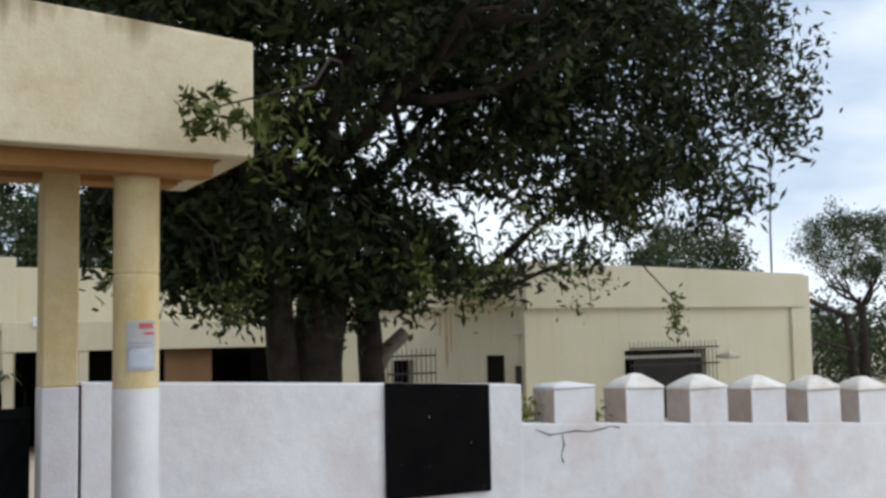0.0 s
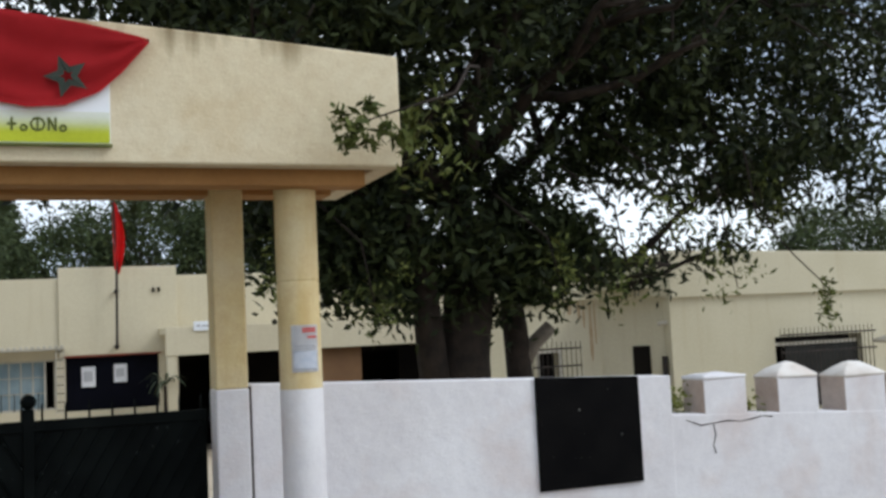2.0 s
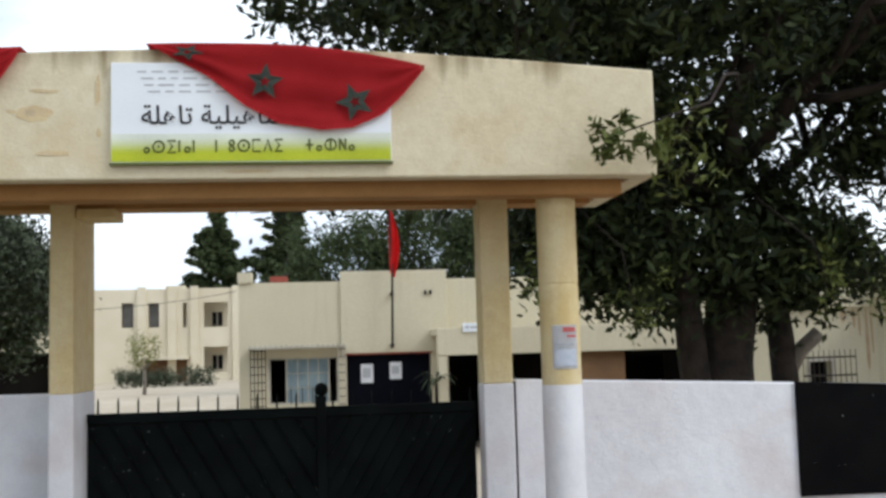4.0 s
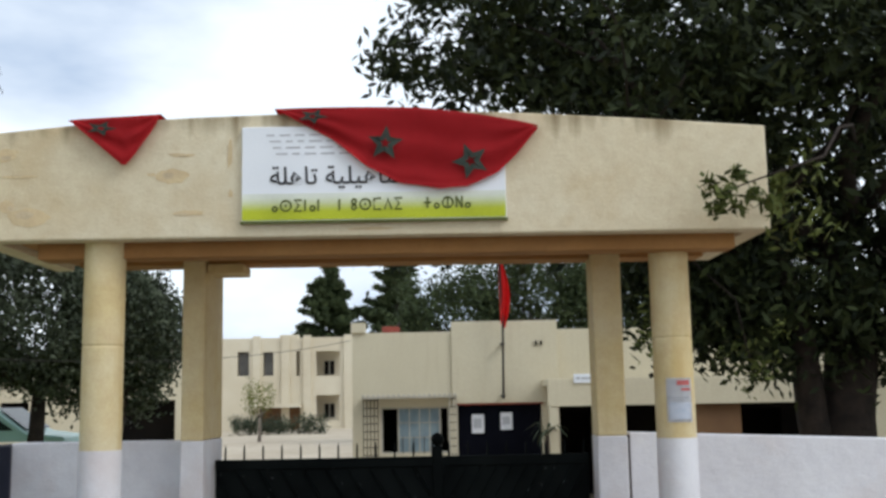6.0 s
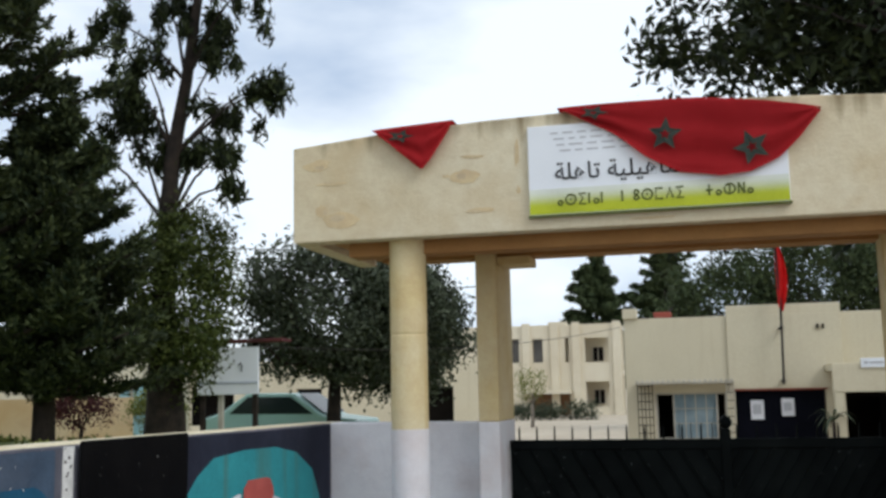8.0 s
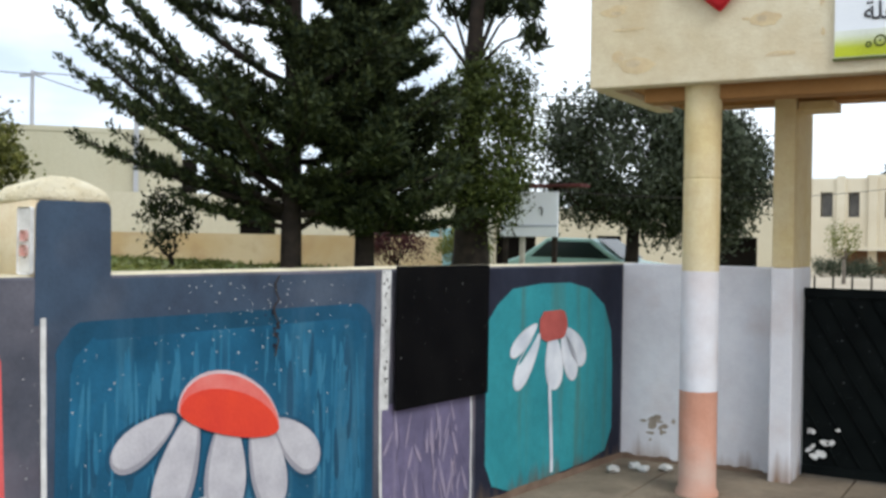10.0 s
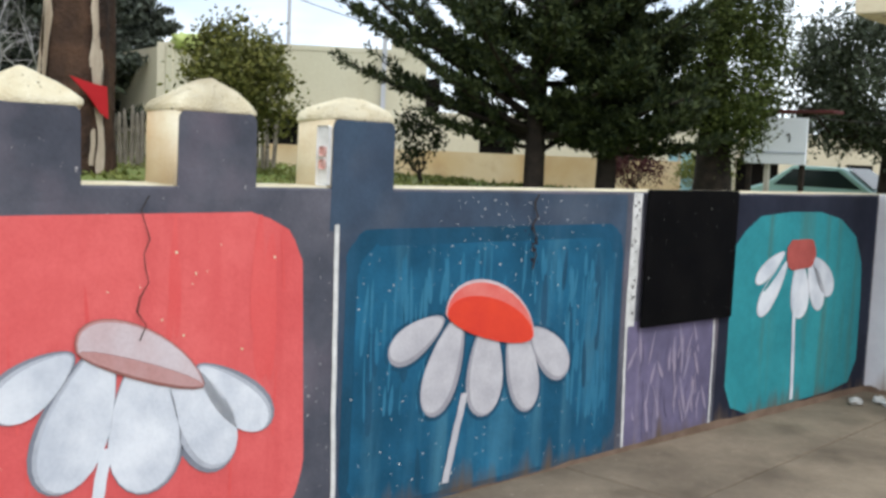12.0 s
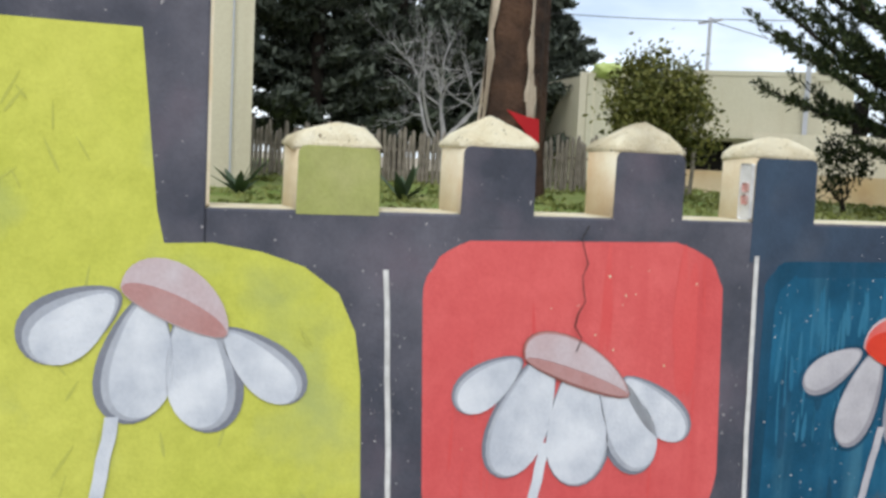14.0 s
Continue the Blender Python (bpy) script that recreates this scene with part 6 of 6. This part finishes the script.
# agaves
for i, (x, y) in enumerate(((-9.75, -4.05), (-10.5, -5.6))):
    ag = empty("agave", "grey-green agave with pointed leaves on the lawn", "plant", group="agaves")
    rs2 = random.Random(20 + i)
    z0 = lawn_z(x, y)
    for k in range(16):
        a, L, tilt = rs2.uniform(0, 6.28), rs2.uniform(0.35, 0.6), rs2.uniform(0.25, 1.2)
        d = Vector((math.cos(a) * math.sin(tilt), math.sin(a) * math.sin(tilt), math.cos(tilt)))
        side = Vector((-math.sin(a), math.cos(a), 0))
        bm = bmesh.new()
        o = Vector((x, y, z0))
        ctr = [o + d * L * f + Vector((0, 0, -0.08 * f * f)) for f in (0, 0.35, 0.7, 1.0)]
        w = (0.035, 0.05, 0.035, 0.003)
        lft = [bm.verts.new(c - side * ww) for c, ww in zip(ctr, w)]
        rgt = [bm.verts.new(c + side * ww) for c, ww in zip(ctr, w)]
        for j in range(3):
            bm.faces.new((lft[j], rgt[j], rgt[j + 1], lft[j + 1]))
        bmesh.ops.solidify(bm, geom=bm.faces[:], thickness=0.012)
        part("leaf", bm, L_AGAVE, ag)

# houses beside the garden
def block(root, name, a, b, depth, z0, z1, material, holes=()):
    """A wall from a to b (plan points) with thickness to the back, and openings given along it."""
    a, b = Vector((*a, 0)), Vector((*b, 0))
    L = (b - a).length
    d = (b - a).normalized()
    n = Vector((-d.y, d.x, 0))
    xs2 = sorted({0.0, L, *[v for h in holes for v in h[:2]]})
    zs2 = sorted({z0, z1, *[v for h in holes for v in h[2:]]})
    bm = bmesh.new()
    for p, q in zip(xs2, xs2[1:]):
        for r, s in zip(zs2, zs2[1:]):
            if not any(h[0] < (p + q) / 2 < h[1] and h[2] < (r + s) / 2 < h[3] for h in holes):
                box(p, q, 0, depth, r, s, 0, bm)
    bmesh.ops.remove_doubles(bm, verts=bm.verts, dist=1e-4)
    m = Matrix.Translation(a) @ Matrix((d, n, Vector((0, 0, 1)))).transposed().to_4x4()
    bmesh.ops.transform(bm, verts=bm.verts, matrix=m)
    return part(name, bm, material, root)


house = empty("garden_house", "low cream flat-roofed house beyond the lawn", "house")
block(house, "wall", (-21.62, 5.79), (-17.46, 10.25), 0.25, 0.6, 4.08, BUILD_R, [(2.35, 3.5, 1.5, 2.55), (5.0, 5.9, 0.7, 2.45)])
block(house, "side_wall", (-27.2, 7.1), (-21.63, 5.79), 0.25, 0.6, 4.05, BUILD, [])
block(house, "corner_pilaster", (-21.9, 5.72), (-21.5, 5.90), 0.12, 0.6, 4.12, BUILD_F)
block(house, "parapet_step", (-20.35, 7.12), (-17.5, 10.19), 0.28, 4.085, 4.20, BUILD_R)
block(house, "window_ledge", (-20.0, 7.42), (-17.5, 10.1), -0.35, 2.62, 2.70, BUILD_R)
block(house, "roof", (-21.5, 6.2), (-17.8, 10.2), 4.2, 3.7, 3.85, BUILD_R)
block(house, "chimney", (-18.02, 9.6), (-17.78, 9.86), 0.3, 4.0, 4.62, BUILD_R)
block(house, "drainpipe", (-18.10, 9.38), (-18.03, 9.46), -0.08, 2.7, 4.5, INKG)
# Window sheet and inner wall are coloured as the shaded inside.
block(house, "dark_window", (-20.2, 7.7), (-18.9, 9.1), 0.05, 1.4, 2.7, SHADEIN)
block(house, "inner_wall", (-20.5, 7.8), (-17.6, 10.9), 0.1, 0.6, 3.6, SHADEIN)
bm = bmesh.new()
bmesh.ops.create_icosphere(bm, subdivisions=3, radius=1.0)
for v in bm.verts:
    v.co = Vector((v.co.x * 0.40, v.co.y * 0.36, v.co.z * 0.20)) * (1 + 0.5 * noise.noise(v.co * 3.5)) + Vector((-21.4, 6.2, 4.14))
tagged(part("tarpaulin", bm, TARP, smooth=True), "crumpled lime green tarpaulin heaped on the roof corner", "tarpaulin")
lowwall = empty("low_wall", "low ochre and cream garden wall", "wall", "structure")
block(lowwall, "wall_body", (-17.4, 5.4), (-11.2, 11.5), 0.2, 0.6, 1.85, OCHREW)
block(lowwall, "pale_section", (-18.6, 8.4), (-11.4, 14.2), 0.2, 0.6, 2.75, BUILD_F, [(3.4, 4.2, 1.5, 2.3), (6.2, 7.0, 1.4, 2.3)])
block(lowwall, "room_shade_sheet", (-18.4, 9.0), (-11.6, 14.6), 0.1, 0.6, 2.6, SHADEIN)
white = empty("white_house", "tall plain cream house beside the garden", "house")
block(white, "wall", (-11.8, -10.0), (-11.58, -5.2), 0.3, 0.5, 7.0, BUILD, [])
block(white, "side_wall", (-11.6, -5.2), (-15, -5.0), 0.3, 0.5, 7.0, BUILD, [])
part("roof", box(-15, -11.7, -10, -5.1, 6.9, 7.05), BUILD, white)
part("cable_pipe", tube([(-11.53, -5.45, 1.0), (-11.55, -5.45, 6.5)], [0.012, 0.012], 5), INKG, white)
far_l = empty("low_classrooms", "far low cream classrooms behind the parked car", "building")
block(far_l, "wall", (-22, 22), (-7.3, 25.68), 0.3, -0.7, 2.9, BUILD, [(3, 4, 1.2, 2.1), (6, 7.4, 0.9, 2.1), (9.4, 10.2, 1.2, 2.0), (12.4, 14.4, 0.3, 2.0)])
block(far_l, "inner_wall", (-21.8, 22.8), (-7.6, 26.4), 0.1, -0.6, 2.8, SHADEIN)
door = tagged(part("blue_door", box(-12.0, -11.4, 12.3, 12.36, 0.7, 2.05, 0.01), DOORB), "light blue painted metal door panel", "door")
part("frame_bar", box(-11.74, -11.68, 12.27, 12.299, 0.7, 2.05), FRAMEW, door)

# notice stand by the tree
stand = empty("notice_stand", "white notice board on posts under a dark red sheet roof", "notice board")
part("board", box(-7.74, -6.74, 7.40, 7.44, 1.86, 2.57, 0.006), SIGN_W, stand)
part("blue_line", box(-7.73, -6.75, 7.392, 7.398, 2.02, 2.05), PAPERB, stand)
for x in (-7.42, -7.02):
    part("mark", tube([(x - 0.04, 7.39, 2.3), (x, 7.39, 2.33), (x + 0.02, 7.39, 2.28), (x + 0.01, 7.39, 2.2)], [0.012] * 4, 5), INK, stand)
part("roof_sheet", box(-7.95, -6.35, 7.36, 7.75, 2.64, 2.69, 0.006), MAROON, stand)
for x, m in ((-7.72, BARK), (-7.42, FRAMEW), (-6.86, BARK)):
    part("post", box(x, x + 0.07, 7.46, 7.53, 0.4, 2.64), m, stand)

# parked car
car = empty("parked_car", "pale green hatchback parked beyond the garden", "car")
CX, CY, CZ = -8.95, 13.5, 0.50
side = [(-1.75, 0.35), (1.75, 0.35), (1.78, 0.62), (1.70, 0.80), (0.95, 0.90), (0.30, 1.36), (-0.75, 1.38), (-1.35, 0.98), (-1.78, 0.85)]
bm = prism([(CX + x, CY, CZ + z) for x, z in side], (0, 1.55, 0))
bmesh.ops.bevel(bm, geom=bm.edges[:], offset=0.05, segments=2, affect="EDGES", profile=0.5)
part("body", bm, CARPAINT, car, smooth=False)
part("side_window", prism([(CX + x, CY - 0.006, CZ + z) for x, z in ((-1.15, 0.95), (0.75, 0.93), (0.25, 1.29), (-0.72, 1.30))], (0, 0.012, 0)), GLASS, car)
ws = bmesh.new()
q = [ws.verts.new(p) for p in ((CX + 0.93, CY + 0.12, CZ + 0.94), (CX + 0.93, CY + 1.43, CZ + 0.94), (CX + 0.36, CY + 1.35, CZ + 1.345), (CX + 0.36, CY + 0.2, CZ + 1.345))]
ws.faces.new(q)
bmesh.ops.translate(ws, verts=ws.verts, vec=(0.02, 0, 0.02))
bmesh.ops.solidify(ws, geom=ws.faces[:], thickness=0.01)
part("windscreen", ws, GLASS, car)
for x in (-1.1, 1.1):
    for y in (0.02, 1.36):
        w_ = part("wheel", tube([(CX + x, CY + y, CZ + 0.3), (CX + x, CY + y + 0.18, CZ + 0.3)], [0.3, 0.3], 20), RUBBER, car)
        part("rim", tube([(CX + x, CY + y - 0.005, CZ + 0.3), (CX + x, CY + y + 0.185, CZ + 0.3)], [0.18, 0.18], 14), FRAMEW, w_)

# poles and wires
def utility(x, y, z0, z1, r, label):
    u = tagged(new("utility_pole"), label, "pole", "poles")
    part("shaft", tube([(x, y, z0), (x, y, z1)], [r, r * 0.7], 8), INKG, u)
    part("crossbar", box(x - 0.5, x + 0.5, y - 0.03, y + 0.03, z1 - 0.15, z1 - 0.08), INKG, u)
    return u


utility(-24.0, 11.3, 0.4, 6.2, 0.07, "slim grey utility pole beyond the house")
utility(-28.8, 0.9, 0.4, 9.5, 0.09, "slim grey utility pole before dark trees")


def wire(a, b, sag, r=0.012):
    a, b = Vector(a), Vector(b)
    pts = [a.lerp(b, f) - Vector((0, 0, sag * 4 * f * (1 - f))) for f in np.linspace(0, 1, 12)]
    tagged(part("overhead_wire", tube(pts, [r] * 12, 4), IRON), "thin dark overhead wire", "wire", "overhead wires")


wire((-24, 11.3, 6.1), (-28.8, 0.9, 6.6), 0.2)
wire((-24, 11.3, 6.1), (-14, 14, 3.3), 0.15)
wire((-24, 11.3, 6.15), (-6, 26, 6.4), 0.3)
wire((-7.0, 7.6, 2.6), (-2.1, 18.3, 3.3), 0.25, 0.006)
wire((-14, 14, 4.6), (-5, 16, 4.2), 0.2)

# rubbish at the corner
for i, (x, y) in enumerate(((-2.75, 0.15), (-2.95, 0.0), (-2.62, 0.28), (-2.85, 0.22))):
    bm = bmesh.new()
    bmesh.ops.create_icosphere(bm, subdivisions=2, radius=0.055)
    for v in bm.verts:
        v.co = v.co * (1 + 0.5 * noise.noise(v.co * 30 + Vector((i, 0, 0)))) + Vector((0, 0, 0))
        v.co.z *= 0.5
        v.co += Vector((x, y, 0.05))
    tagged(part("litter", bm, RUBBISH), "crumpled white plastic litter on the pavement", "litter", "litter in the corner")
weed = tagged(new("wall_weed"), "small green weed behind the broken merlon", "plant")
leaf_cloud("leaves", [(4.66, 0.80, 1.22), (4.70, 0.85, 1.30), (4.60, 0.82, 1.18), (5.36, 0.8, 1.17)], np.full(4, 0.11), 70, 0.05, L_OLIVE, weed, 130)
